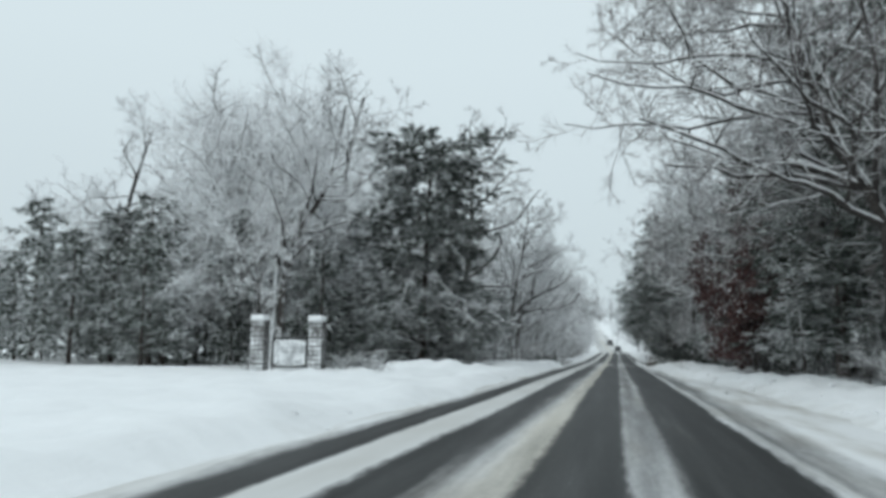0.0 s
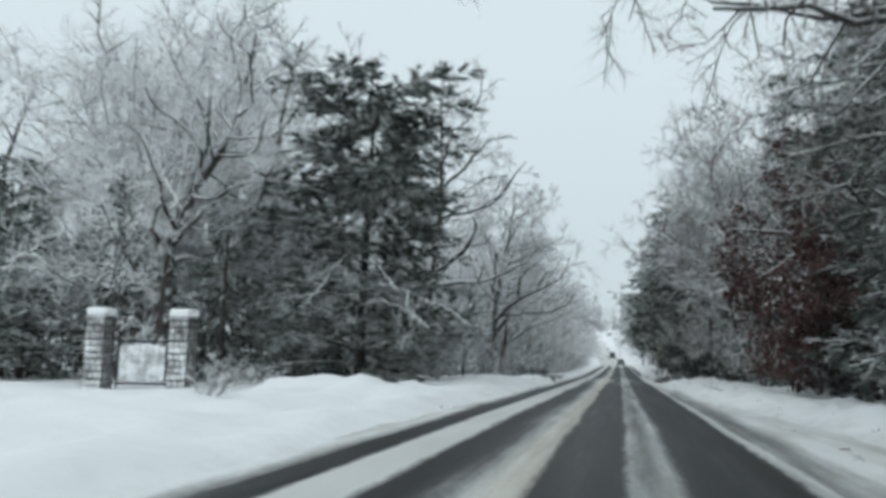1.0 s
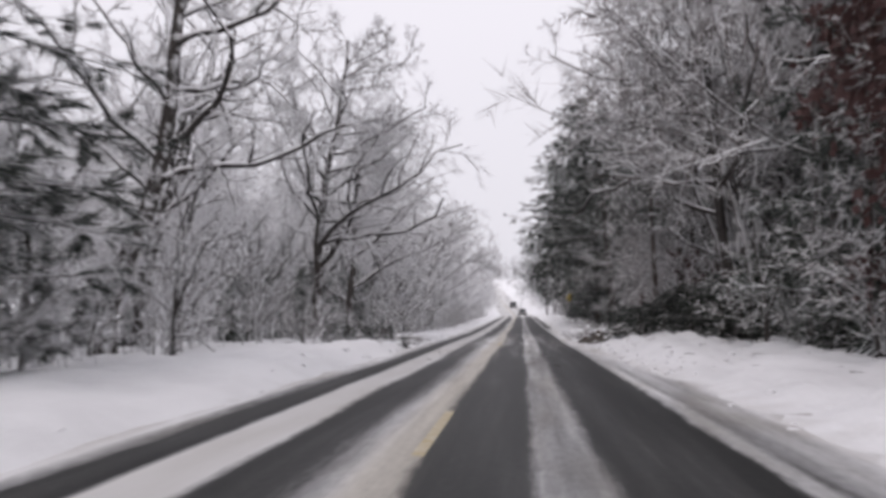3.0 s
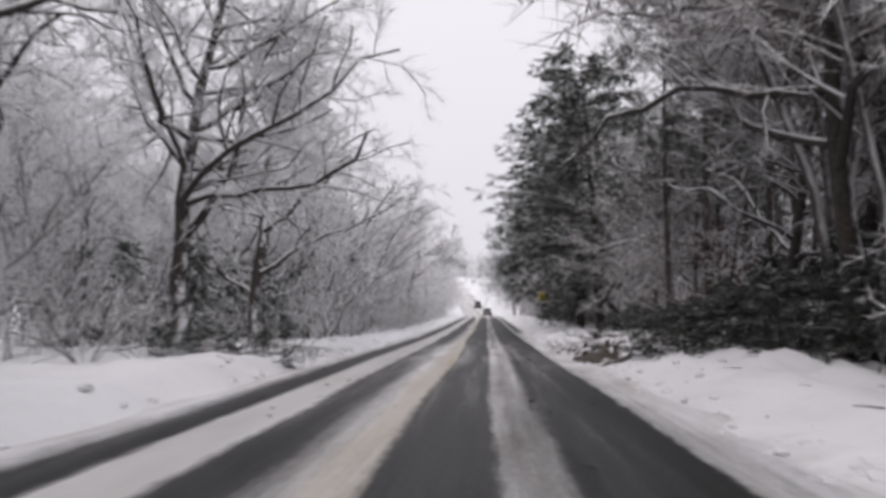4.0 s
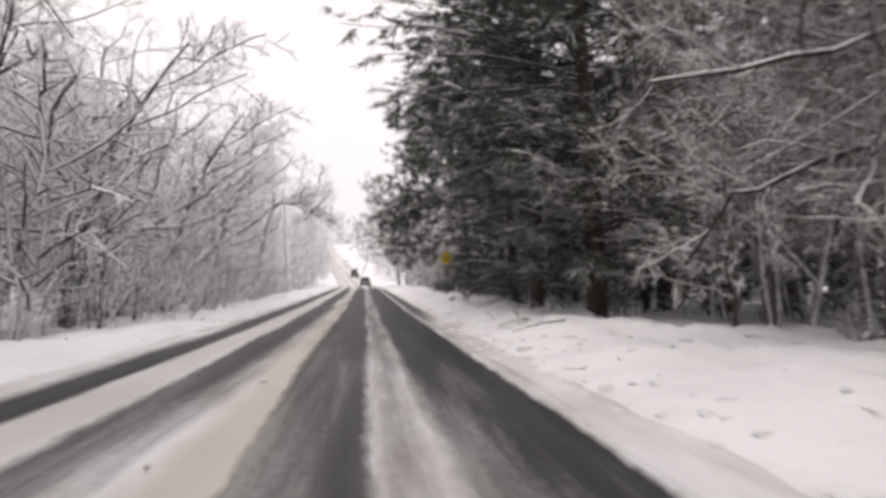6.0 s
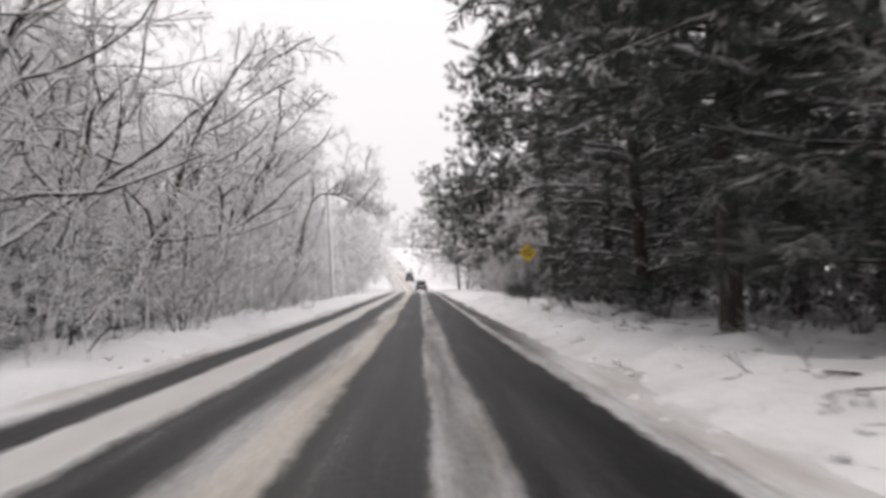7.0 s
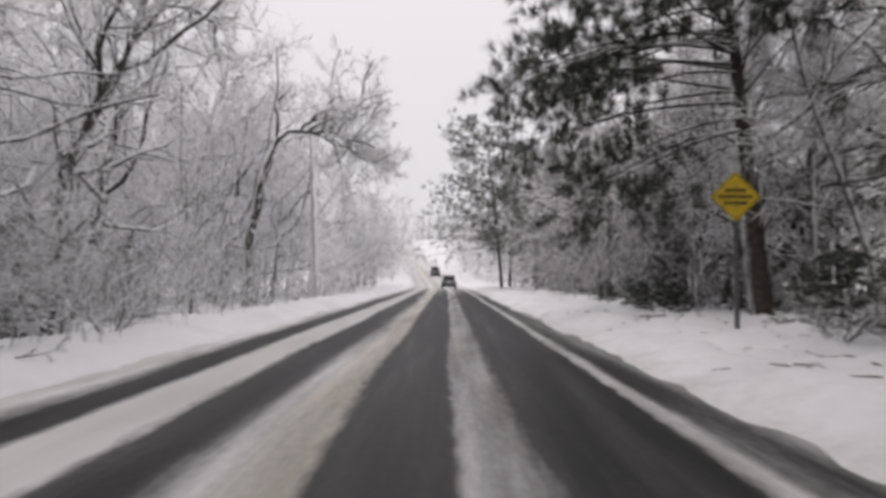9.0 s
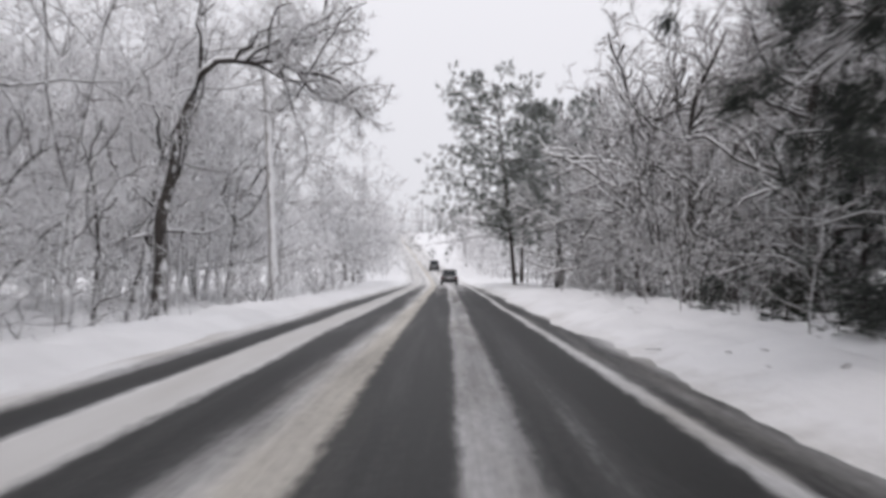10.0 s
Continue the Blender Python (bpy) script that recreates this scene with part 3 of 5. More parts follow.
def shrub_meshes(seed, height=2.2, stems=9, heavy=False, fine=1.0):
    """A many-stemmed bare shrub with snow on its twigs."""
    rng = np.random.default_rng(seed)
    az = np.arange(stems) * 2.4 + rng.normal(0, 0.3, stems)
    way = np.stack([np.cos(az) * 0.7, np.sin(az) * 0.7, np.ones(stems)], 1)
    way /= np.linalg.norm(way, axis=1, keepdims=True)
    base = np.stack([np.cos(az) * 0.12, np.sin(az) * 0.12, np.full(stems, -0.1)], 1)
    p0 = line_from(rng, base, way, height * rng.uniform(0.7, 1.15, stems), 7, 0.13, -0.03)
    r0 = 0.024 * np.linspace(1, 0.3, 7)[None] * np.ones((stems, 1))
    p1, r1 = sprout(rng, p0, r0, max(4, round(8 * fine)), 0.15, 0.99, 0.45, 48, 0.0, 4, 0.18, -0.03, (0, 0, 0), 0.6, 0.008)
    p2, _ = sprout(rng, p1, r1, max(4, round(7 * fine)), 0.1, 0.99, 0.6, 45, 0.0, 2, 0.1, 0.0, (0, 0, 0), 0.6, 0.007, 0.4)
    span = p2[:, 1] - p2[:, 0]
    v2, f2 = blades(rng, p2[:, 0], span, np.linalg.norm(span, axis=1), 0.022)
    vv, ff, mm = joined([(*tubes(p1, r1, 3), 0), (v2, f2, 1)])
    # heavy: snowy twigs, paled for haze as on the trees
    return {"base": mesh_of("base", *tubes(p0, r0, 4), [LIMB]), "crown": mesh_of("crown", vv, ff, [LIMB, TWIG_SNOW_HAZE if heavy else TWIG], mm)}


def planted(name, meshes, x, y, turn=0.0, size=1.0, label="", category="tree", group="", tall=None, sink=0.0):
    """Sets a tree of these meshes on the ground."""
    root = new(name)
    root.matrix_world = Matrix.LocRotScale((x, y, lie(x, y) - sink), Euler((0, 0, radians(turn))), (size, size, tall or size))
    for key, me in meshes.items():
        for one in me if isinstance(me, list) else [me]:
            ob = child(key, one, root)
            if key in ("snow", "branchwood"):
                tagged(ob, kind="stuff")
    return tagged(root, label, category, group)


# ---- the lie of the land ----
def rise(y):
    """Height of the road along the way: level, then up to the hill."""
    a = min(max(y - 90, 0.0), 42.0)
    z = 0.000125 * a * a + 0.0105 * max(0.0, min(y, 420.0) - 132)
    b = min(max(0.0, y - 225), 180.0)
    return z + 0.00045 * b * b


def bend(y):
    return -0.00034 * max(0.0, min(y, 420.0) - 190) ** 2


def soft(a, b, v):
    t = min(1.0, max(0.0, (v - a) / (b - a)))
    return t * t * (3 - 2 * t)


def right_edge(y):
    """Where the snow of the verge begins beside the lane."""
    return 2.35 + 1.5 * (1 - soft(26, 52, y)) - 0.35 * soft(56, 66, y) * (1 - soft(100, 112, y)) + 0.25 * noise.noise((y * 0.25, 3.1, 0.0))


def lie(x, y):
    """Height of the snow-covered ground."""
    u = x - bend(y)
    z = rise(y)
    n1 = noise.noise((x * 0.22, y * 0.16, 1.7))
    n2 = noise.noise((x * 0.8, y * 0.6, 5.2))
    n3 = noise.noise((x * 2.6, y * 2.2, 9.4))
    if u < 0:
        d = -u - (4.25 + 0.22 * noise.noise((y * 0.3, 7.7, 0.0)))
        side = 0.34 - 0.10 * soft(92, 104, y) + (0.22 - 0.10 * soft(92, 104, y)) * n1
        side += 0.55 * (1 + 0.7 * n2) * math.exp(-(((u + 9.3) / 2.2) ** 2 + ((y - 38) / 2.4) ** 2)) + 0.25 * math.exp(-(((u + 8.2) / 1.6) ** 2 + ((y - 32) / 2.5) ** 2)) + 0.3 * math.exp(-(((u + 12) / 2.5) ** 2 + ((y - 26) / 4) ** 2))
    else:
        d = u - right_edge(y)
        side = 0.30 + 0.20 * n1 + 0.30 * math.exp(-(((u - 6) / 2.2) ** 2 + ((y - 72) / 3.5) ** 2))
    h = soft(-0.15, 1.3 if u < 0 else 1.7 + 1.1 * soft(56, 66, y) * (1 - soft(98, 110, y)), d)
    away = soft(4.0, 9.0, d)
    z += -0.07 + h * (0.07 + side * (1 - 0.55 * away) + 0.22 * n2 + (0.12 if u < 0 else 0.19) * n3)
    if u < 0:
        z -= 0.55 * soft(82, 92, y) * (1 - soft(190, 210, y)) * soft(1.2, 6.0, d)
    far = max(0.0, abs(u) - 30)
    return z + min(far * 0.02, 4.0) * (0.6 + 0.4 * n1)


def from_edge(u, y):
    """Metres from the edge of the road out onto the verge."""
    return u - right_edge(y) if u > 0 else -u - 3.6


def grid_mesh(name, us, ys, height, mat, uv=None, curved=True):
    nu, ny = len(us), len(ys)
    v = [(u + (bend(y) if curved else 0), y, height(u, y)) for y in ys for u in us]
    i, j = np.meshgrid(np.arange(ny - 1), np.arange(nu - 1), indexing="ij")
    f = np.stack([i * nu + j, i * nu + j + 1, (i + 1) * nu + j + 1, (i + 1) * nu + j], -1).reshape(-1, 4)
    return mesh_of(name, v, f, [mat], uv=[(uv(u, y), y) for y in ys for u in us] if uv else None)


far_u = [1500, 700, 350, 200, 120, 80, 60, 48, 40, 34, 29, 25, 22, 19.5, 17.5, 16, 14.8, 13.8, 13]
us = [-u for u in far_u] + [-12.4 + 0.3 * i for i in range(83)] + far_u[::-1]
ys = [-900, -300, -120, -60] + [-36 + 0.7 * i for i in range(400)] + [245 + 4 * i for i in range(46)] + [440, 480, 560, 700, 1000, 1600]
ground = new("ground", grid_mesh("ground", us, ys, lambda u, y: lie(u + bend(y), y), SNOW_GROUND, from_edge))
tagged(ground, "snow-covered forest floor and soft snowbanks along the road", "snow ground", kind="structure")


def packed(u, y):
    """How deep the packed snow lies between the wheel tracks."""
    u = u + 0.10 * noise.noise((u * 0.35, y * 0.07, 2.0))
    d = 0.0
    for a, b, deep in ((-3.3, -2.7, 0.022), (-1.65, -1.0, 0.016), (0.15, 0.7, 0.008), (1.96, 2.12, 0.014), (2.5, 4.5, 0.02), (-4.8, -4.3, 0.03)):
        d += deep * soft(a - 0.12, a + 0.06, u) * (1 - soft(b - 0.06, b + 0.12, u))
    return d * (1 + 0.6 * noise.noise((u * 3, y * 1.5, 0.4)))


road_us = [-4.8 + 0.1 * i for i in range(95)]
road_ys = [-36 + 1.0 * i for i in range(283)] + [248 + 4 * i for i in range(44)]
road = new("road", grid_mesh("road", road_us, road_ys, lambda u, y: rise(y) + packed(u, y), ROAD, lambda u, y: u))
tagged(road, "two-lane asphalt road with wet wheel tracks between strips of packed snow", "road", kind="structure")

for k, y0 in enumerate((48, 75)):
    yl = [y0 + 0.35 * i for i in range(11)]
    dash = new("road_marking", grid_mesh("road_marking", [-1.06, -1.0, -0.94], yl, lambda u, y: rise(y) + packed(u, y) + 0.006, YELLOW_LINE))
    tagged(dash, "worn yellow centre line dash half under slush", "road marking", "centre line dashes", "structure")

# ---- evergreens and bare trees: the meshes that repeat ----
OAK = [bare_tree_meshes(11 + s, h, g, (0.05, 0), (0.38, 0, 0.03), crown=c, limbs=n, heavy=hv, fine=0.72) for s, (h, g, c, n, hv) in enumerate([
    (14.5, 0.23, 0.22, 16, False), (16.0, 0.26, 0.26, 16, True), (13.5, 0.18, 0.20, 15, True)])]
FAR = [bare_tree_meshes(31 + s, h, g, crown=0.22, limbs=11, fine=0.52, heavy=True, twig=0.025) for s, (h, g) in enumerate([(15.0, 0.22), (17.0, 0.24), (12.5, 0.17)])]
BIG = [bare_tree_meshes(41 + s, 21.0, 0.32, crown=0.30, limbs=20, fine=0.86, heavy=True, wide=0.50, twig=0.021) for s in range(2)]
YOUNG = [bare_tree_meshes(51 + s, h, 0.085, (0.08, 0), (0.25, 0, 0), crown=0.10, limbs=11, fine=0.5, heavy=True, wide=0.46) for s, h in enumerate([6.5, 8.0])]
FIR = [conifer_meshes(71, 13.0, 0.22, 5.0, boughs=66, tufts=10, dense=3, blade=0.55), conifer_meshes(72, 10.0, 0.18, 4.2, boughs=56, tufts=9, dense=3, blade=0.5, snow=0.8), conifer_meshes(73, 15.0, 0.26, 5.4, boughs=70, tufts=10, dense=3, droop=0.5, blade=0.55)]
PINE = [conifer_meshes(81, 17.0, 0.22, 5.2, first=0.34, boughs=46, droop=0.12, tufts=11, dense=6, cone=0.55, tufted=True, blade=0.32, slim=0.15, snow=0.6),
        conifer_meshes(82, 18.0, 0.17, 4.0, first=0.36, boughs=38, droop=0.15, tufts=11, dense=6, cone=0.5, tufted=True, blade=0.32, slim=0.15, snow=0.5)]
SMALL_FIR = conifer_meshes(91, 2.6, 0.05, 1.5, first=0.02, boughs=30, droop=0.4, tufts=7, dense=4, blade=0.26, snow=0.3, needle=NEEDLE_DARK)
SHRUB = [shrub_meshes(101, 2.2, 10), shrub_meshes(102, 3.2, 9, True), shrub_meshes(103, 1.5, 8, True)]

BARE = "bare broadleaf tree with snow along its dark crooked branches"
EVER = "dark evergreen with boughs sagging under snow"
PINE_TALL = "tall pine with a bare dark trunk and snowy needle tufts"

# ---- left of the road: gate, evergreens, oaks ----
planted("bare_tree", bare_tree_meshes(201, 19.0, 0.30, (0.03, -0.03), (0.10, -0.08, 0.02), crown=0.28, limbs=22, fine=1.05, wide=0.50, heavy=True, path=((0, 0, -0.3), (0.1, 0, 3), (0.2, -0.1, 6), (1.2, -0.2, 8.5), (2.6, -0.2, 10.5), (3.6, 0, 13), (4.0, 0, 16.5))), -20.6, 46.6, 0, 1, "tall bare tree white with snow behind the gateposts", group="roadside bare trees")
planted("evergreen_tree", conifer_meshes(202, 15.5, 0.28, 7.6, first=0.04, boughs=118, droop=0.42, tufts=18, snow=0.9, cone=0.42, reach=(0.16, -0.05, 0), blade=0.46, dense=13, slim=0.13, edge=(1, 5.6, 5.2, 3.4, 4.6, 6.0), dead=((6.2, (4.2, -6.6, -2.6)), (5.0, (7.0, -5.0, -2.4)), (6.8, (0.5, -7.6, -3.0)), (4.4, (5.2, -6.8, -2.0)), (8.5, (3.5, -6.4, -1.6)))), -12.6, 51.5, 0, 1, "broad dark evergreen with long snow-laden boughs beside the gate", group="roadside evergreens")
for x, y, n, size, turn in ((-19.5, 53, 1, 0.95, 40), (-25.5, 51, 0, 0.85, 160), (-31, 49, 2, 0.8, 80), (-36, 52, 0, 0.9, 10), (-29, 45, 1, 0.85, 300), (-41, 50, 2, 0.8, 220), (-34.5, 45.5, 1, 0.9, 120)):
    planted("evergreen_tree", FIR[n], x, y, turn, size, EVER, group="roadside evergreens")
for x, y, n, size, turn in ((-20.5, 62, 0, 1.22, 0), (-14.5, 67, 1, 1.17, 90), (-30, 60, 1, 1.18, 200), (-18, 77, 0, 1.1, 120), (-38, 57, 0, 1.05, 30), (-25, 67, 1, 1.28, 260), (12.2, 34, 0, 0.92, 70), (12.6, 62, 1, 0.95, 140), (13.5, 50, 0, 0.9, 250), (11.6, 150, 1, 0.78, 30), (12.8, 158, 0, 0.8, 190), (14.5, 136, 1, 0.85, 90), (14, 144, 0, 0.8, 310), (9.4, 65, 0, 0.82, 200), (9.8, 77, 1, 0.85, 20)):
    planted("bare_tree", BIG[n], x, y, turn, size, "great bare tree with a round crown of snowy twigs", group="roadside bare trees")
planted("bare_tree", bare_tree_meshes(203, 16.0, 0.30, (0.12, -0.03), (0.40, -0.05, 0.02), crown=0.26, limbs=24, fine=1.15, wide=0.62, heavy=True, path=((0, 0, -0.3), (0, 0, 2.5), (0.1, 0, 5.2), (0.5, 0, 8.0), (0.9, 0, 10.0), (1.4, 0, 12.4), (1.8, 0, 15.4)), arms=((4.0, (2.0, -0.4, 2.4), (2.2, -0.6, 4.8), (3.6, -0.8, 7.0)), (5.6, (-1.8, 0.3, 2.0), (-2.6, 0.4, 5.0)), (7.6, (2.4, 0.6, 1.6), (4.6, 0.6, 3.4)))), -10.3, 80.2, 0, 1.0, "leaning oak with a dark forked trunk and snowy crown", group="roadside bare trees")
planted("bare_tree", bare_tree_meshes(204, 13.5, 0.27, (0.02, 0), (0.55, -0.10, 0.08), crown=0.40, limbs=17, wide=0.66, heavy=True, path=((0, 0, -0.3), (0.1, 0, 3.3), (0.3, 0, 6.0), (0.5, -0.1, 8.7), (0.8, 0, 11), (1.0, 0, 13)), arms=((3.4, (3.2, -0.7, 1.9), (5.2, -1.0, 2.3), (7.2, -1.2, 3.6)), (2.7, (-1.6, -0.3, 1.4), (-2.4, -0.4, 2.8)), (5.6, (4.6, -2.0, 3.4)), (6.6, (-3.2, -1.0, 3.6)), (7.4, (5.4, 0.8, 3.2)))), -11.2, 92, 0, 1, "spreading oak with long snow-topped limbs over the verge", group="roadside bare trees")
planted("bare_tree", bare_tree_meshes(205, 15.5, 0.27, (0.13, 0), (0.25, 0, 0.02), crown=0.26, limbs=18, wide=0.52, heavy=True, path=((0, 0, -0.3), (-0.1, 0, 2.4), (0.1, 0.2, 5), (0.9, 0.2, 6.8), (2.0, 0, 8.5), (2.5, 0, 10.4), (2.9, 0, 12.6), (3.0, 0, 14.6))), -11.9, 146, 0, 1, "dark crooked tree leaning to the road with snowy twigs", group="roadside bare trees")
planted("bare_tree", bare_tree_meshes(206, 14.5, 0.25, (0.24, 0), (0.45, -0.1, 0.06), crown=0.55, limbs=17, wide=0.46, heavy=True, path=((0, 0, -0.3), (0.3, 0, 2.4), (0.2, 0, 4.0), (0.7, 0, 5.8), (0.7, 0, 7.2), (1.4, 0, 8.6), (1.8, 0, 9.7), (2.6, 0, 9.9), (3.3, 0, 9.5), (4.2, 0, 9.9), (5.2, 0, 9.4), (5.7, 0, 8.6), (6.4, 0, 8.2)), arms=((9.0, (0.2, -0.3, 2.4), (0.0, -0.4, 5.0)), (9.8, (1.4, 0.3, 1.6), (2.4, 0.4, 4.0)), (9.6, (2.4, 0.3, 1.0), (3.9, 0.5, 2.4)), (9.4, (1.6, -0.4, -0.4), (2.6, -0.6, -2.0)))), -10.95, 165, 0, 1, "old tree bending over the road with bare snowy twigs", group="roadside bare trees")
for x, y, n, size, turn in ((-20.3, 42.8, 1, 1.05, 20), (-9.2, 61, 0, 1.0, 0), (-10.8, 65, 1, 0.9, 80), (-11.5, 58, 1, 1.0, 190), (-13, 70, 0, 1.1, 30), (-14.5, 82, 1, 1.0, 140),
                             (-11.2, 104, 0, 0.9, 0), (-9.8, 112, 1, 0.9, 30), (-10.5, 119, 0, 1.05, 99), (-9.6, 127, 1, 0.85, 222), (-10.6, 135, 0, 1.0, 111), (-9.4, 141, 1, 0.7, 15), (-9.8, 152, 0, 0.9, 85), (-10.2, 158, 1, 0.9, 300)):
    planted("young_tree", YOUNG[n], x, y, turn % 60 - 30 + (180 if x > 0 else 0), size, "slender young tree bowed with fresh snow", group="young trees")
for x, y, n, size, turn in ((-13.2, 106.5, 1, 0.95, 50), (-11.8, 114, 2, 1.1, 10), (-12.4, 121.5, 1, 0.92, 130), (-11.6, 129, 2, 1.12, 200), (-13.0, 137, 1, 0.95, 20), (-14.5, 153, 1, 1.0, 75), (-14.5, 172, 1, 1.0, 165), (-14.0, 186, 1, 1.0, 240), (-15.5, 100, 1, 1.0, 320), (-17, 111, 1, 1.15, 200), (-16.5, 126, 1, 1.2, 15)):
    planted("bare_tree", OAK[n], x, y, turn % 50 - 25 + (180 if x > 0 else 0), size, BARE, group="roadside bare trees")

# ---- right of the road ----
planted("bare_tree", bare_tree_meshes(301, 17.5, 0.28, (-0.04, 0), (-0.85, -0.05, 0.10), crown=0.40, limbs=24, fine=1.0, wide=0.74, clear=(-1, 3.2, 5.0), arms=((5.8, (-6.9, -1.0, 2.3)), (6.6, (-6.0, 1.0, 1.2)), (5.4, (-5.0, -2.4, 2.0)))), 8.8, 28.5, 0, 1, "big bare tree with snowy limbs reaching over the lane", group="roadside bare trees")
planted("bare_tree", bare_tree_meshes(302, 13.0, 0.22, (-0.02, 0), (-0.22, 0, 0), crown=0.10, limbs=20, wide=0.50, leaves=17000, leaf_low=0.04, leaf_high=0.95), 7.9, 53, 0, 1, "oak still holding red-brown leaves under snow", group="roadside bare trees")
planted("bare_tree", bare_tree_meshes(311, 17.0, 0.26, (-0.04, 0), (-0.70, -0.1, 0.05), crown=0.40, limbs=16, wide=0.72, clear=(-1, 3.6, 4.6)), 9.4, 46.5, 0, 1, "tall oak with long dark limbs topped by snow", group="roadside bare trees")
planted("bare_tree", bare_tree_meshes(303, 6.5, 0.10, (-0.05, 0), (-0.12, 0, 0), crown=0.06, limbs=12, fine=0.8, leaves=5000), 7.4, 46, 0, 1, "small beech with rusty dead leaves and snowy twigs", group="roadside bare trees")
planted("bare_tree", bare_tree_meshes(304, 20.0, 0.27, (-0.05, 0), (-0.42, 0, 0.06), crown=0.26, limbs=26, fine=1.2, wide=0.56, heavy=True, clear=(-1, 2.5, 6.2), arms=((6.4, (-2.6, 1.8, 0.5), (-4.2, 2.6, 0.2), (-5.6, 3.2, -1.0)), (7.4, (-2.4, 2.2, 1.2), (-4.4, 3.6, 1.6)))), 8.4, 72, 0, 1, "broad bare tree thick with fresh snow", group="roadside bare trees")
planted("bare_tree", bare_tree_meshes(305, 10.0, 0.17, (-0.03, 0), (-0.40, -0.06, -0.06), crown=0.16, limbs=13, wide=0.7, arms=((4.4, (-2.4, -0.4, 0.6), (-4.6, -0.6, -0.2), (-6.0, -0.8, -0.4)), (3.8, (-2.0, 0.8, -0.2), (-3.6, 1.4, -0.9), (-4.4, 1.8, -2.2)), (5.6, (-2.2, 0.2, 1.4), (-4.4, 0.2, 2.8)))), 9.8, 93, 0, 1, "bare tree with long low branches lined with snow", group="roadside bare trees")
planted("evergreen_tree", conifer_meshes(312, 19.5, 0.30, 6.0, first=0.05, boughs=92, droop=0.40, tufts=13, cone=0.55, reach=(-0.1, -0.1, 0), blade=0.42, snow=0.7, dense=8, slim=0.13, edge=(-1, 2.6, 5.0)), 9.6, 38, 0, 1, "tall dark evergreen standing close to the lane", group="roadside evergreens")
planted("evergreen_tree", conifer_meshes(306, 19.0, 0.34, 7.0, first=0.07, boughs=128, droop=0.30, tufts=13, cone=0.60, reach=(-0.30, -0.10, 0), blade=0.44, snow=0.7, dense=9, slim=0.15, edge=(-1, 2.8, 6.6), long_boughs=((8.0, (-7.7, -0.8, 0.9)), (7.6, (-7.0, -1.4, 0.2)), (8.6, (-6.6, -0.2, 1.2)), (7.0, (-6.4, -0.4, -0.6)), (6.2, (-5.4, -0.8, -1.2)), (5.2, (-4.8, -0.2, -1.2)))), 7.3, 105.5, 0, 1, "huge dark evergreen leaning its boughs over the verge", group="roadside evergreens")
planted("evergreen_tree", conifer_meshes(307, 18.0, 0.28, 7.4, first=0.25, boughs=96, droop=0.40, tufts=14, cone=0.45, reach=(-0.35, 0.10, 0), blade=0.44, snow=0.5, dense=7, slim=0.15, edge=(-1, 2.0, 6.6), long_boughs=((8.6, (-5.6, -1.0, -0.6)), (7.6, (-5.0, 0.8, -0.8)), (9.6, (-5.2, -0.6, 0.5)), (6.6, (-4.6, -1.2, -1.0)), (10.4, (-4.6, 0.6, 0.8)), (7.0, (-4.8, -2.0, -0.9)))), 6.7, 111.5, 0, 1, "tall dark pine with drooping snowy boughs and a thick trunk", group="roadside evergreens")
planted("evergreen_tree", conifer_meshes(309, 17.0, 0.26, 7.6, first=0.06, boughs=110, droop=0.34, tufts=12, cone=0.45, reach=(-0.32, -0.05, 0), blade=0.40, snow=0.6, dense=7, slim=0.13, needle=NEEDLE_DARK, edge=(-1, 3.4, 6.0)), 7.8, 122, 0, 1, "wide dark evergreen with boughs hanging to the verge", group="roadside evergreens")
planted("evergreen_tree", conifer_meshes(310, 15.0, 0.24, 5.6, first=0.04, boughs=110, droop=0.36, tufts=12, cone=0.5, reach=(-0.12, -0.05, 0), blade=0.40, snow=0.5, dense=7, slim=0.13, needle=NEEDLE_DARK, edge=(-1, 2.8, 4.2, 5.6)), 8.6, 130.5, 0, 1, "dense dark evergreen behind the yellow sign", group="roadside evergreens")
planted("pine_tree", conifer_meshes(308, 16.5, 0.25, 6.6, first=0.36, boughs=60, droop=0.22, tufts=17, cone=0.5, reach=(-0.8, -0.15, 0), tufted=True, blade=0.30, snow=0.3, dense=16, slim=0.13, edge=(-1, 4.6, 7.4), lean=(-0.12, 0), long_boughs=((4.9, (-5.3, -1.2, -2.6)), (4.9, (-5.0, -0.6, -2.2)), (5.2, (-4.9, -1.8, -2.2)), (5.6, (-6.4, -0.4, -1.5)), (4.5, (-3.4, -1.8, -2.0)), (5.9, (-5.4, -1.2, -1.8)), (6.4, (-5.0, -2.0, -1.6)), (7.6, (-6.9, -1.5, -2.2)), (7.4, (-6.4, -1.8, -1.5)), (7.2, (-6.5, -2.4, -1.8)), (6.6, (-6.0, -0.6, -0.9)), (6.9, (-5.6, -2.8, -1.1)), (8.4, (-5.6, 0.6, 0.4)), (9.0, (-4.8, -2.0, 0.8)))), 8.4, 142.6, 0, 1, "pine with dark tufted branches stretching over the sign", group="roadside pines")
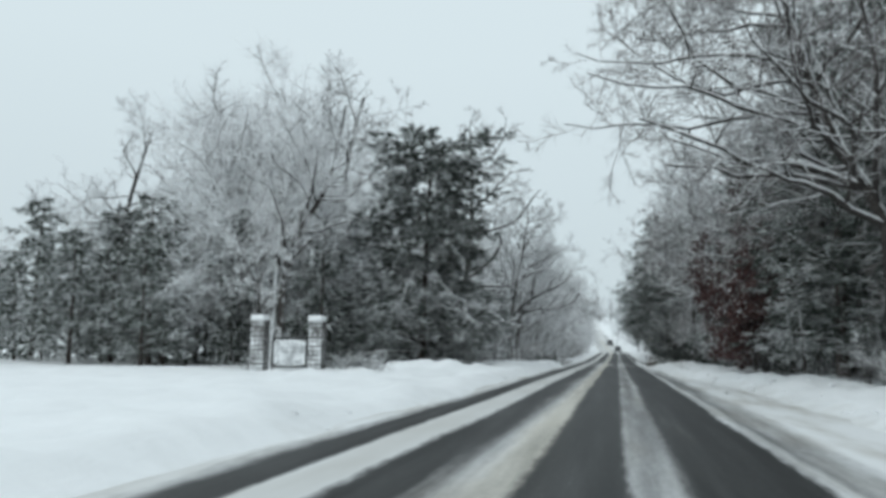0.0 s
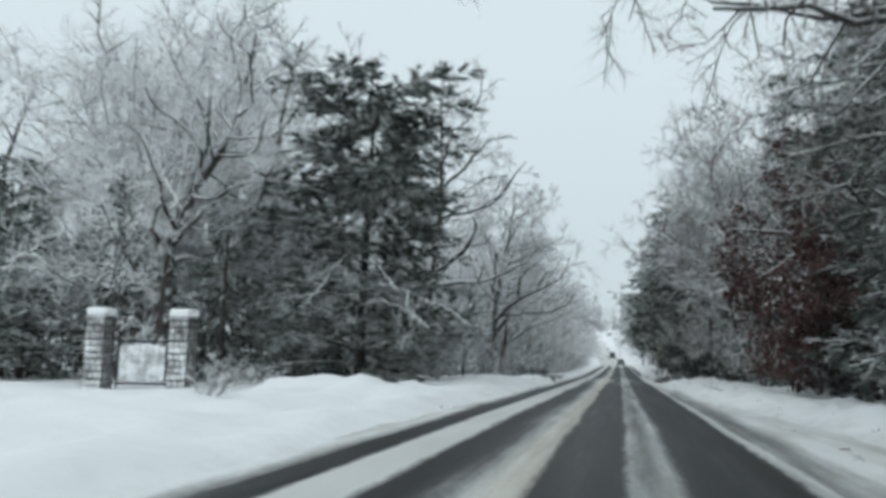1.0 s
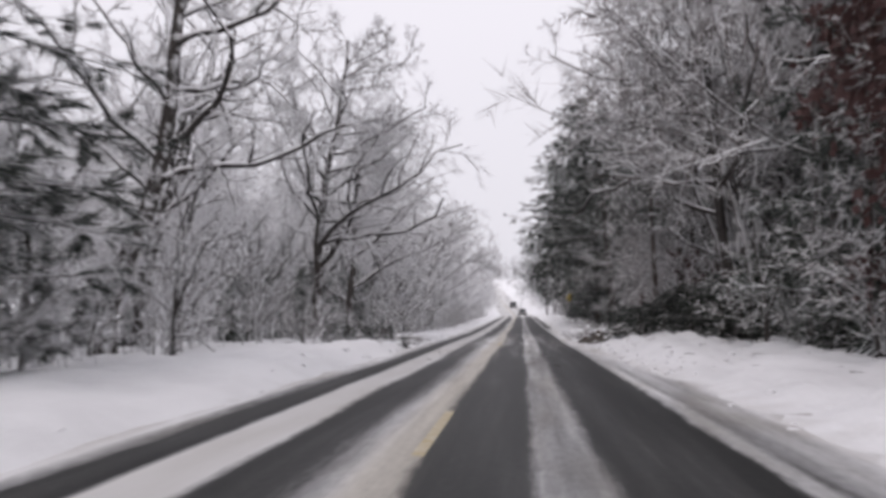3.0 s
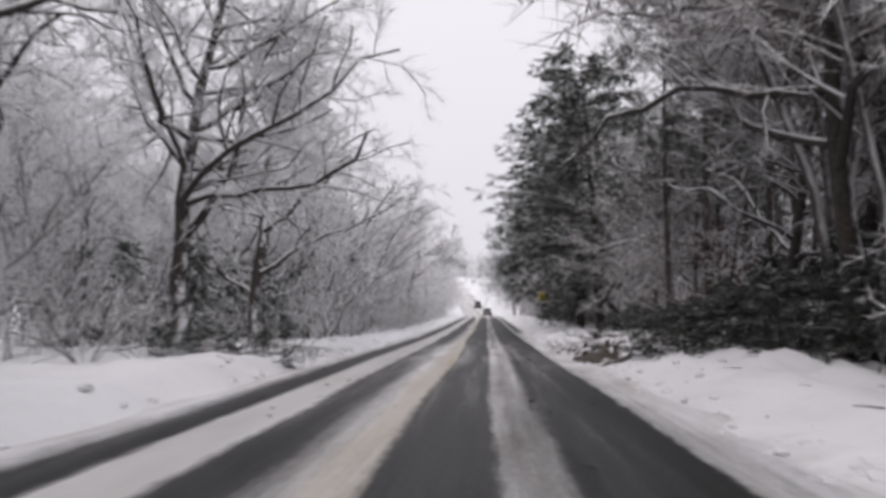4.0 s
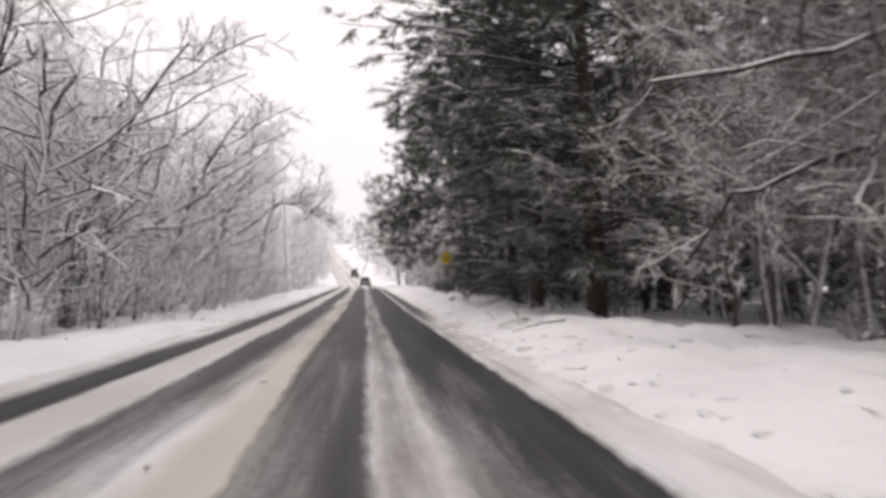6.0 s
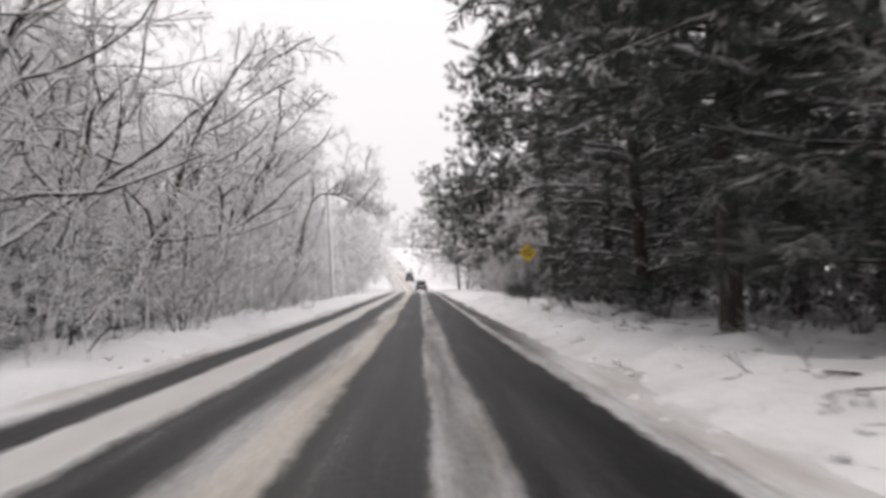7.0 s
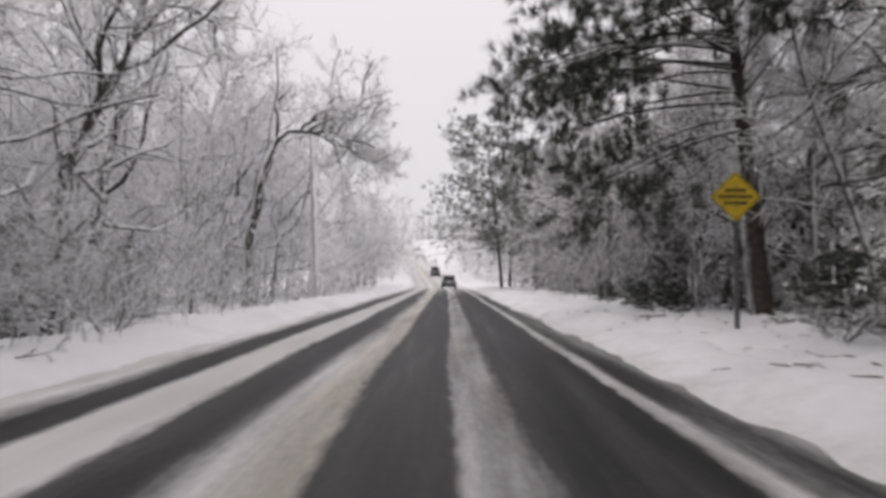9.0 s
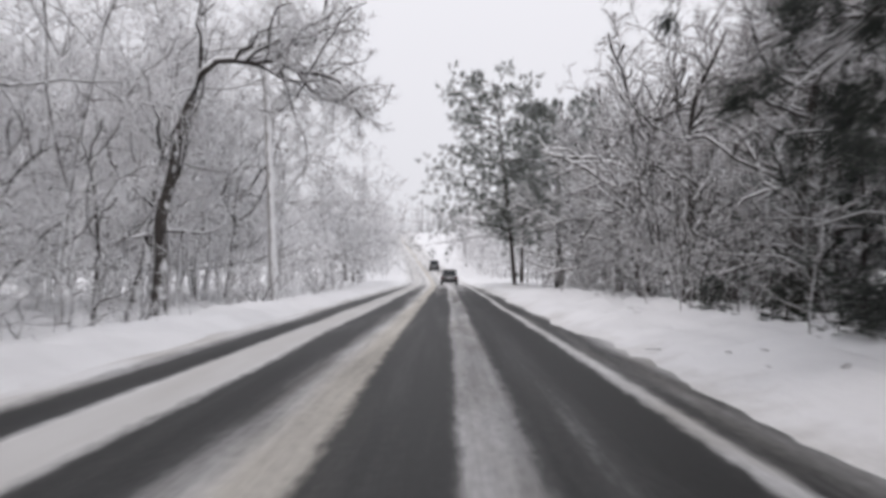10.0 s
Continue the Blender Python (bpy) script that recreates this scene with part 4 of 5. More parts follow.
for seed, x, y, tall, lean in ((321, 4.9, 192.5, 15.4, -0.05), (322, 7.6, 190.2, 13.0, 0.03)):
    planted("pine_tree", conifer_meshes(seed, tall, 0.16, 6.4, first=0.20, boughs=84, droop=0.10, tufts=12, cone=0.55, reach=(-0.2, -0.1, 0.05), tufted=True, blade=0.27, slim=0.14, snow=0.5, dense=13, needle=NEEDLE_HAZE, lean=(lean, 0)), x, y, 0, 1, "snowy pine paled for haze with a wide crown and a thin leaning trunk", group="roadside pines")
planted("bare_tree", bare_tree_meshes(323, 5.6, 0.09, (-0.05, 0), (-0.12, 0, 0), crown=0.10, limbs=13, fine=0.8, leaves=1300), 9.4, 87.3, 0, 1, "small beech with rusty dead leaves and snowy twigs", group="roadside bare trees")
for x, y, n, size, turn in ((11.5, 46, 2, 1.15, 130), (13.2, 30, 2, 1.25, 70), (12.2, 38.5, 2, 1.2, 220), (9.5, 62, 0, 0.95, 77), (10.5, 67, 1, 0.9, 300), (12, 33, 2, 0.9, 190), (13, 57, 2, 1.0, 60),
                             (11.2, 118, 0, 0.9, 45), (11.6, 124, 2, 0.9, 140), (12.0, 129, 1, 0.95, 200), (12.5, 113, 2, 1.0, 10), (8.6, 151.5, 1, 0.42, 60)):
    planted("evergreen_tree", FIR[n], x, y, turn, size, EVER, group="roadside evergreens")
for x, y, n, size, turn in ((8.1, 90.2, 1, 0.95, 0), (9.3, 87.6, 1, 1.05, 100), (10.8, 91.5, 1, 0.9, 200), (12.3, 86.5, 1, 1.0, 300), (11.4, 96, 1, 0.95, 50), (14, 92, 0, 1.0, 75), (10.4, 83.5, 1, 0.9, 160), (13.2, 99, 1, 1.0, 33),
                             (9.4, 201, 0, 0.85, 80), (6.8, 208, 0, 0.9, 300)):
    planted("pine_tree", PINE[n], x, y, turn, size, PINE_TALL, group="roadside pines")
for x, y, n, size, turn in ((9.2, 156, 0, 0.85, 20), (8.6, 163, 0, 0.78, 100), (10.5, 150, 0, 0.8, 260), (9.4, 172, 0, 0.9, 10), (10, 181, 0, 0.95, 150), (11, 22, 0, 1.2, 90), (12, 14, 0, 1.2, 40), (9.8, 80, 0, 0.95, 222), (11.5, 41, 0, 1.25, 10), (10.8, 58, 0, 1.2, 120), (11.2, 159, 0, 0.95, 320), (11.5, 167, 0, 1.0, 77)):
    planted("bare_tree", OAK[n], x, y, turn % 50 - 25 + (180 if x > 0 else 0), size, BARE, group="roadside bare trees")
for x, y, n, size, turn in ((7.4, 58, 0, 0.85, 5), (7.2, 65, 1, 0.75, 88), (7.6, 79.5, 0, 0.8, 160), (8.2, 98, 1, 0.8, 240), (8.4, 152, 0, 0.8, 60), (7.4, 160, 1, 0.75, 120), (8.0, 168, 0, 0.85, 15), (7.0, 183, 1, 0.7, 200), (7.2, 34, 1, 0.7, 20)):
    planted("young_tree", YOUNG[n], x, y, turn % 60 - 30 + (180 if x > 0 else 0), size, "slender young tree bowed with fresh snow", group="young trees")

# ---- the woods behind, and on the far hill ----
rng = random.Random(5)
spots = []
tries = 0
while len(spots) < 20 and tries < 9000:
    tries += 1
    y = rng.uniform(8, 330)
    u = rng.choice((-1, 1)) * (rng.uniform(13.5, 26) if y < 190 else rng.uniform(7.5, 22))
    if u < 0 and (y < 44 or u > -13.5 and y < 190):
        continue
    if all((u - a) ** 2 + (y - b) ** 2 > 34 for a, b in spots):
        spots.append((u, y))
for u, y in spots:
    x, turn, size = u + bend(y), rng.uniform(0, 360), rng.uniform(0.8, 1.1)
    if rng.random() < (0.30 if u > 0 and y < 150 else 0.06):
        planted("evergreen_tree", FIR[rng.randrange(3)], x, y, turn, size * 0.9, EVER, group="evergreens in the woods")
    else:
        planted("bare_tree", FAR[rng.randrange(3)], x, y, turn, size, "bare forest tree with snowy twigs paled for haze", group="bare trees in the woods")


def thicket(name, seed, count, place, low, high, per, mat, label, stem=0.05, twig=0.05, spread=0.26):
    """The joined mass of far stems and branches that fills the woods."""
    r = np.random.default_rng(seed)
    base = []
    while len(base) < count:
        x, y = place(r)
        base.append((x, y, lie(x, y) - 0.2))
    base = np.array(base)
    tall = r.uniform(low, high, count)
    p = line_from(r, base, np.array([[0, 0, 1.0]]) + r.normal(0, 0.10, (count, 3)), tall, 6, 0.10, 0.05)
    rad = (stem * tall / 10)[:, None] * np.linspace(1.2, 0.25, 6)[None]
    own = np.repeat(np.arange(count), per)
    f = r.uniform(0.1, 0.98, count * per) * 5
    i = f.astype(int)
    at = p[own, i] + (p[own, i + 1] - p[own, i]) * (f - i)[:, None]
    az = r.uniform(0, 6.28, count * per)
    way = np.stack([np.cos(az), np.sin(az), r.uniform(-0.1, 0.9, count * per)], 1)
    way /= np.linalg.norm(way, axis=1, keepdims=True)
    ln = tall[own] * spread * (1.05 - 0.75 * f / 5) * r.uniform(0.5, 1.2, count * per)
    v1, f1 = blades(r, at, way, ln, twig * 0.8)
    tip = at + way * (ln * r.uniform(0.3, 0.95, count * per))[:, None]
    more = 3
    tip = np.repeat(tip, more, 0)
    w2 = np.repeat(way, more, 0) + r.normal(0, 0.75, (count * per * more, 3))
    v2, f2 = blades(r, tip, w2, np.repeat(ln * 0.45, more), twig)
    vv, ff, mm = joined([(*tubes(p, rad, 4), 0), (v1, f1, 0), (v2, f2, 1)])
    ob = new(name, mesh_of(name, vv, ff, [LIMB, mat], mm))
    return tagged(ob, label, "woods", kind="stuff")


def hill_woods(r):
    y = r.uniform(300, 470)
    u = r.uniform(-110, 110)
    if y < 418 and abs(u) < 5.8:
        u = math.copysign(abs(u) + 5.8, u)
    return u + bend(y), y


def stand(name, seed, count, place, low, high, mat, label, limbs=14, sub=9, fine=17, twig=0.025, spread=0.50, stem=0.008, laden=0.0, bare=0.08):
    """Woods of leafless trees: stem, limbs, branches and their many fine twigs, joined; laden: how thick the branches are with their snow."""
    r = np.random.default_rng(seed)
    kinds = []
    for _ in range(4):
        p0 = line_from(r, np.array([[0, 0, -0.2]]), np.array([[r.normal(0, 0.07), r.normal(0, 0.07), 1.0]]), np.array([9.2]), 8, 0.09, 0.04)
        r0 = stem * 10 * np.linspace(1.1, 0.2, 8)[None]
        p1, r1 = sprout(r, p0, r0, limbs, bare, 0.99, spread, 60, 0.12, 5, 0.20, 0.03, (0, 0, 0), 0.5, max(0.018, laden * 1.5), 0.52)
        p2, r2 = sprout(r, p1, r1, sub, 0.15, 0.99, 0.50, 50, 0.06, 3, 0.2, -0.04 if laden else 0.0, (0, 0, 0), 0.6, max(0.012, laden))
        p3, _ = sprout(r, p2, r2, fine, 0.03, 0.99, 0.85, 50, 0.03, 2, 0.1, 0.0, (0, 0, 0), 0.6, 0.01, 0.4)
        b2, b3 = p2[:, -1] - p2[:, 0], p3[:, -1] - p3[:, 0]
        branch = tubes(p2, r2, 3) if laden else blades(r, p2[:, 0], b2, np.linalg.norm(b2, axis=1), twig * 1.6)
        kinds.append(joined([(*tubes(p0, r0, 5), 0), (*tubes(p1, r1, 3), 2 if laden else 0), (*branch, 2 if laden else 0),
                             (*blades(r, p3[:, 0], b3, np.clip(np.linalg.norm(b3, axis=1), 0.18, 0.75), twig), 1)]))
    parts, mats, off = [], [], 0
    for k in range(count):
        x, y = place(r)
        v, f, m = kinds[k % 4]
        a, size = r.uniform(0, 6.28), r.uniform(low, high) / 10
        turn = np.array([[math.cos(a), -math.sin(a), 0], [math.sin(a), math.cos(a), 0], [0, 0, 1.0]])
        parts.append((v @ turn.T * size + [x, y, lie(x, y)], f, 0))
        mats.append(m)
    vv, ff, _ = joined(parts)
    return tagged(new(name, mesh_of(name, vv, ff, [STEM_FROST, mat, LIMB_LADEN], np.concatenate(mats))), label, "woods", kind="stuff")


def along(x0, x1, y0, y1, curved=False):
    """A place drawn from a stretch of the roadside."""
    def place(r):
        y = r.uniform(y0, y1)
        return r.uniform(x0, x1) + (bend(y) if curved else 0.0), y
    return place


DEEP = dict(limbs=12, sub=8, fine=16, twig=0.042)
PALE = dict(limbs=11, sub=8, fine=15, twig=0.055)
stand("woods", 601, 46, along(-29, -17.5, 60, 110), 13, 18, TWIG_HAZE, "grey leafless woods with snow, whitened for haze, beyond the verge")
stand("woods", 625, 12, along(-29, -21, 49, 58), 18, 24, TWIG_SNOW_HAZE, "tall leafless trees behind the gateposts")
stand("woods", 618, 68, along(-27, -15.5, 108, 202), 12, 17.5, TWIG_SNOW_HAZE, "fine snowy branches filling the roadside woods")
stand("woods", 634, 13, along(-20, -13, 164, 198), 15, 19, TWIG_SNOW_HAZE, "tall leafless trees beyond the bending tree")
stand("woods", 602, 26, along(12, 22, 4, 52), 11, 17, TWIG, "dim leafless woods dusted with snow, behind the evergreens")
stand("woods", 619, 22, along(11, 19, 54, 84), 12, 17, TWIG, "fine snowy branches filling the roadside woods")
stand("woods", 629, 9, along(8.2, 12, 64, 82), 15, 19, TWIG, "tall leafless trees close to the lane", bare=0.30)
stand("woods", 616, 20, along(9.5, 22, 88, 112), 9, 15, TWIG, "brown-grey leafless woods behind the pines")
stand("woods", 615, 50, along(9.6, 24, 140, 200), 9, 14.5, TWIG_SNOW_HAZE, "snowy leafless woods behind the sign")
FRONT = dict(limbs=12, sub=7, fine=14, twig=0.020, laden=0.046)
stand("woods", 631, 12, along(-14, -9.8, 102, 136), 7, 12, TWIG_SNOW_HAZE, "leafless trees with snow-laden limbs at the edge of the woods", **FRONT)
stand("woods", 633, 14, along(8.6, 12, 142, 190), 8, 12, TWIG_SNOW_HAZE, "leafless trees with snow-laden limbs at the edge of the woods", **FRONT)
stand("woods", 610, 48, along(-50, -24, 52, 215), 13, 18, TWIG_HAZE, "deep grey woods far back from the road", **DEEP)
stand("woods", 611, 44, along(22, 48, 0, 215), 12, 17, TWIG, "deep grey woods far back from the road", **DEEP)
stand("woods", 612, 34, along(-92, -46, 26, 72), 10, 15, TWIG, "deep grey woods beyond the open field", **DEEP)
# from here up the hill the twigs are whitened in place of haze
stand("woods", 620, 46, along(-22, -7.6, 196, 300, True), 9, 14, TWIG_HAZE, "snowy trees paled for haze along the far road", **PALE)
stand("woods", 621, 46, along(6.4, 22, 208, 330, True), 9, 14, TWIG_HAZE, "snowy trees paled for haze along the far road", **PALE)
stand("woods", 613, 30, along(-60, -20, 205, 330, True), 10, 15, TWIG_HAZE, "pale woods on the rising ground", **PALE)
stand("woods", 614, 30, along(20, 60, 205, 330, True), 10, 15, TWIG_HAZE, "pale woods on the rising ground", **PALE)
thicket("woods", 604, 300, hill_woods, 8, 14, 22, TWIG_HAZE, "snowy woods paled for haze closing the view on the hill", twig=0.21)
thicket("woods", 623, 90, lambda r: (-r.uniform(14, 26), r.uniform(90, 114)), 3, 6.5, 34, TWIG_SHADED, "undergrowth darkened for shade behind the spreading oak", 0.06, 0.07)
thicket("woods", 624, 80, lambda r: (r.uniform(-28, 28) + bend(420), r.uniform(424, 450)), 10, 15, 30, TWIG_HAZE, "pale woods closing the road on the hilltop", 0.06, 0.20)


def evergreen_mass(name, seed, count, place, low, high, label, needle=None):
    """The dark evergreens that stand close together behind the first row."""
    r = np.random.default_rng(seed)
    base = np.array([(x, y, lie(x, y) - 0.2) for x, y in (place(r) for _ in range(count))])
    tall = r.uniform(low, high, count)
    p = line_from(r, base, np.tile([[0, 0, 1.0]], (count, 1)), tall, 5, 0.02)
    rad = (0.014 * tall)[:, None] * np.linspace(1.1, 0.1, 5)[None]
    per, each = 70, 12
    own = np.repeat(np.arange(count), per)
    f = np.tile((np.arange(per) + 0.5) / per, count) * 0.97 * 4
    i = f.astype(int)
    at = p[own, i] + (p[own, i + 1] - p[own, i]) * (f - i)[:, None]
    az = np.tile(np.arange(per) * 2.39996, count) + np.repeat(r.random(count) * 6.28, per)
    way = np.stack([np.cos(az), np.sin(az), r.uniform(-0.35, 0.15, count * per)], 1)
    ln = tall[own] * 0.32 * (1.05 - 0.85 * f / 4) * r.uniform(0.5, 1.2, count * per)
    along = r.uniform(0.15, 1.0, (count * per, each))
    tip = (at[:, None] + way[:, None] * (ln[:, None] * along)[..., None]).reshape(-1, 3) + r.normal(0, 0.12, (count * per * each, 3))
    w2 = np.repeat(way, each, 0) + r.normal(0, 0.55, (len(tip), 3)) + [0, 0, -0.25]
    v2, f2 = blades(r, tip, w2, 0.66, 0.155, r.normal(0, 0.5, (len(tip), 3)) + [0, 0, 1.0])
    vv, ff, mm = joined([(*tubes(p, rad, 5), 0), (v2, f2, 1)])
    return tagged(new(name, mesh_of(name, vv, ff, [BARK_PINE, needle or NEEDLE], mm, smooth=False)), label, "woods", kind="stuff")


def right_evergreens(r):
    y = r.uniform(18, 108)
    return r.uniform(12, 23), y if y < 80 else y + 27


def left_evergreens(r):
    return -r.uniform(18, 58), r.uniform(48, 62)


evergreen_mass("evergreen_woods", 607, 70, right_evergreens, 8, 15, "dark evergreen woods standing close behind the verge")
# added to darken the bright gaps between the stems near the ground
evergreen_mass("evergreen_woods", 636, 18, along(-25, -17.5, 60, 80), 1.5, 2.8, "low evergreens added to fill bright gaps deep in the leafless woods", NEEDLE_HAZE)
evergreen_mass("evergreen_woods", 632, 18, along(12.5, 22, 84, 110), 12, 17, "dark evergreens standing behind the bare pine trunks", NEEDLE_HAZE)
evergreen_mass("evergreen_woods", 626, 16, along(10.8, 16, 137, 172), 5, 10, "dark evergreens standing behind the sign", NEEDLE_HAZE)
# the next two are dark fill for the shade inside the left woods
evergreen_mass("evergreen_woods", 609, 22, along(-15.5, -12.2, 104, 158), 2.4, 5.0, "low evergreens standing in for shade deep in the leafless woods", NEEDLE_HAZE)
evergreen_mass("evergreen_woods", 617, 24, along(-17.5, -12.8, 84, 114), 3.6, 6.2, "low evergreens standing in for the dim woods behind the spreading oak", NEEDLE_HAZE)
evergreen_mass("evergreen_woods", 622, 26, lambda r: (r.uniform(8.6, 12.5), r.uniform(44, 82)), 2.2, 4.6, "low dark evergreens under the roadside trees")
evergreen_mass("evergreen_woods", 608, 40, left_evergreens, 6, 11, "dark evergreen thicket behind the gateposts")


def right_brush(r):
    y = r.uniform(4, 195)
    return r.uniform(10.5 if 82 < y < 104 else 6.3 if y > 138 else 7.4, 14), y


BRUSH = dict(limbs=8, sub=4, fine=9, twig=0.018, spread=0.66, stem=0.006, laden=0.036)
stand("brushwood", 605, 40, along(-14, -9.5, 57, 78), 2.2, 5.0, TWIG_SHADED, "tangled snowy brushwood under the trees", **BRUSH)
stand("brushwood", 627, 104, along(-9.0, -5.7, 104, 150), 1.2, 3.2, TWIG_SNOW_HAZE, "snow-laden brushwood at the foot of the leafless woods", **BRUSH)
stand("brushwood", 630, 50, along(-10.5, -6.2, 150, 196), 1.1, 2.6, TWIG, "low snow-laden brushwood beside the pole", **BRUSH)
stand("brushwood", 628, 46, along(6.0, 10, 144, 196), 1.6, 4.6, TWIG_SHADED, "snow-laden brushwood at the foot of the leafless woods", **BRUSH)
thicket("brushwood", 606, 470, right_brush, 1.0, 4.2, 18, TWIG_SHADED, "dark tangled brushwood under the evergreens", 0.06, 0.026, 0.40)

# ---- undergrowth ----
for k in range(46):
    y = 12 + k * 4.0 + rng.uniform(-1.5, 1.5)
    left = k % 2 == 0
    u = -rng.uniform(6.7, 10.5) if left else rng.uniform(6.6, 10.0)
    if not left and 82 < y < 103 and u < 8.5:
        continue
    if left and y < 46:
        continue
    planted("shrub", SHRUB[rng.randrange(3)], u + bend(y), y, rng.uniform(0, 360), rng.uniform(0.75, 1.15), "leafless shrub with snow on its thin twigs", "shrub", "roadside shrubs")
planted("shrub", SHRUB[2], -9.6, 31.2, 0, 0.75, "half-buried leafless shrub on a snow mound", "shrub", "roadside shrubs")
for x, y, size in ((-13.9, 39.9, 0.8), (-12.9, 41.0, 0.75), (-19.6, 40.3, 0.7)):
    planted("shrub", SHRUB[2], x, y, x * 50, size, "snowy leafless shrub beside the gateposts", "shrub", "roadside shrubs")
for x, y, size, turn in ((-5.5, 73.5, 0.26, 10), (-4.8, 73.3, 0.20, 80), (-6.3, 73.3, 0.28, 150), (-7.1, 72.9, 0.30, 220), (-8.0, 73.4, 0.34, 300), (6.8, 155.5, 0.37, 0), (7.3, 152.2, 0.48, 90), (5.6, 84.2, 0.62, 40), (8.4, 138.5, 0.75, 10), (6.4, 82.4, 0.34, 200), (6.3, 79.3, 0.42, 20), (7.5, 78, 0.54, 120), (5.2, 81.4, 0.37, 250), (8, 81, 0.54, 77), (5.5, 79.6, 0.48, 10), (6.4, 80.3, 0.51, 130), (6, 77.2, 0.41, 60), (7.2, 77, 0.48, 190), (7.3, 120.5, 0.60, 310), (5.7, 73.2, 0.60, 15), (3.9, 73.9, 0.45, 40), (4.7, 73.3, 0.55, 290), (6.6, 72.4, 0.80, 100), (5.1, 74.4, 0.42, 200), (7.5, 73.6, 0.95, 300), (6.3, 74.8, 0.75, 50), (8.3, 72, 0.95, 170), (7.2, 70.6, 0.80, 230), (4.2, 80.9, 0.42, 15), (5.1, 81.8, 0.41, 140), (3.8, 82.2, 0.29, 260), (6.3, 147.2, 0.34, 30), (7.3, 148.6, 0.41, 200), (7, 145.6, 0.37, 80)):
    planted("small_evergreen", SMALL_FIR, x, y, turn, size, "low dark evergreen bush capped with snow", "bush", "evergreen bushes")


# ---- gate with stone posts ----
def gatepost(x, y):
    z0 = lie(x, y) - 0.1
    root = new("gatepost")
    root.matrix_world = Matrix.LocRotScale((x, y, z0), None, (0.80, 0.80, 1.06))
    bm = box(bmesh.new(), -0.42, -0.42, 0, 0.42, 0.42, 2.45)
    part("core", bm, MORTAR, root, "grey mortar core")
    shape = []
    for w in (0.27, 0.34, 0.22):
        bm = bmesh.new()
        box(bm, -w / 2, -0.06, -0.1, w / 2, 0.06, 0.1, 0.025)
        me = bpy.data.meshes.new("stone")
        bm.to_mesh(me)
        bm.free()
        me.materials.append(STONE)
        shape.append((w, me))
    r = random.Random(int(x * 100))
    for course in range(11):
        z = 0.11 + course * 0.222 + r.uniform(-0.02, 0.02)
        for face in range(4):
            a = -0.44
            while a < 0.40:
                w, me = r.choice(shape)
                w = min(w, 0.46 - a)
                st = new("stone", me)
                st.parent = root
                turn = Matrix.Rotation(face * math.pi / 2, 4, "Z")
                full = next(s for s, m in shape if m is me)
                st.matrix_local = turn @ Matrix.Translation((a + w / 2, -0.385 - r.uniform(0, 0.02), z)) @ Matrix.Rotation(r.uniform(-0.09, 0.09), 4, "Y") @ Matrix.Diagonal((w / full * r.uniform(0.86, 1.0), 1, r.uniform(0.78, 1.05), 1))
                a += w + 0.012
    part("cap", box(bmesh.new(), -0.50, -0.50, 2.45, 0.50, 0.50, 2.56, 0.03), STONE, root, "flat stone cap")
    bm = box(bmesh.new(), -0.50, -0.50, 2.56, 0.50, 0.50, 2.86, 0.13)
    part("snow_cap", bm, SNOW_CLUMP, root, "thick cushion of snow", True)
    return tagged(root, "square fieldstone gatepost with a thick snow cap", "gatepost", "gateposts")


gatepost(-15.35, 39.7)
gatepost(-18.35, 39.2)
gate = new("gate")
gate.location = (-16.75, 39.45, lie(-16.75, 39.45))
gate.rotation_euler = (0, 0, radians(10))
part("top_rail", box(bmesh.new(), -0.95, -0.03, 1.72, 0.95, 0.03, 1.80, 0.01), IRON, gate, "dark iron rail")
part("bottom_rail", box(bmesh.new(), -0.95, -0.03, 0.22, 0.95, 0.03, 0.30, 0.01), IRON, gate)
for sx in (-0.92, 0.92):
    part("stile", box(bmesh.new(), sx - 0.03, -0.035, 0.1, sx + 0.03, 0.035, 1.86, 0.01), IRON, gate)
for k in range(7):
    w = 0.235
    a = -0.84 + k * 0.24
    drop = 0.10 * abs(k - 3) / 3
    part("board", box(bmesh.new(), a, -0.05, 0.28 + drop, a + w, -0.02, 1.68 - 0.08 * (abs(k - 3) / 3) ** 2, 0.008), WHITE_PAINT, gate)
tagged(gate, "low gate of white boards plastered with snow between stone posts", "gate")

# ---- road sign ----
sx, sy = 5.87, 137.7
sign = new("road_sign")
sign.location = (sx, sy, lie(sx, sy))
mid = 3.26 - lie(sx, sy)
bm = bmesh.new()
for a, b in ((-0.045, -0.03), (0.03, 0.045)):
    box(bm, a, -0.02, -0.3, b, 0.03, mid + 0.3)
box(bm, -0.03, 0.018, -0.3, 0.03, 0.03, mid + 0.3)
part("post", bm, STEEL, sign, "grey steel channel post")
bm = box(bmesh.new(), -0.37, -0.032, -0.37, 0.37, -0.026, 0.37, 0.0, Matrix.Rotation(radians(45), 4, "Y"))
panel = part("panel", bm, SIGN_YELLOW, sign, "yellow diamond warning panel")
panel.location = (0, 0, mid)
bm = bmesh.new()
turn = Matrix.Rotation(radians(45), 4, "Y")
for a in (-0.345, 0.330):
    box(bm, a, -0.036, -0.345, a + 0.015, -0.033, 0.345, 0.0, turn)
    box(bm, -0.330, -0.036, a, 0.330, -0.033, a + 0.015, 0.0, turn)
border = part("border", bm, SIGN_BLACK, panel, "thin black border")
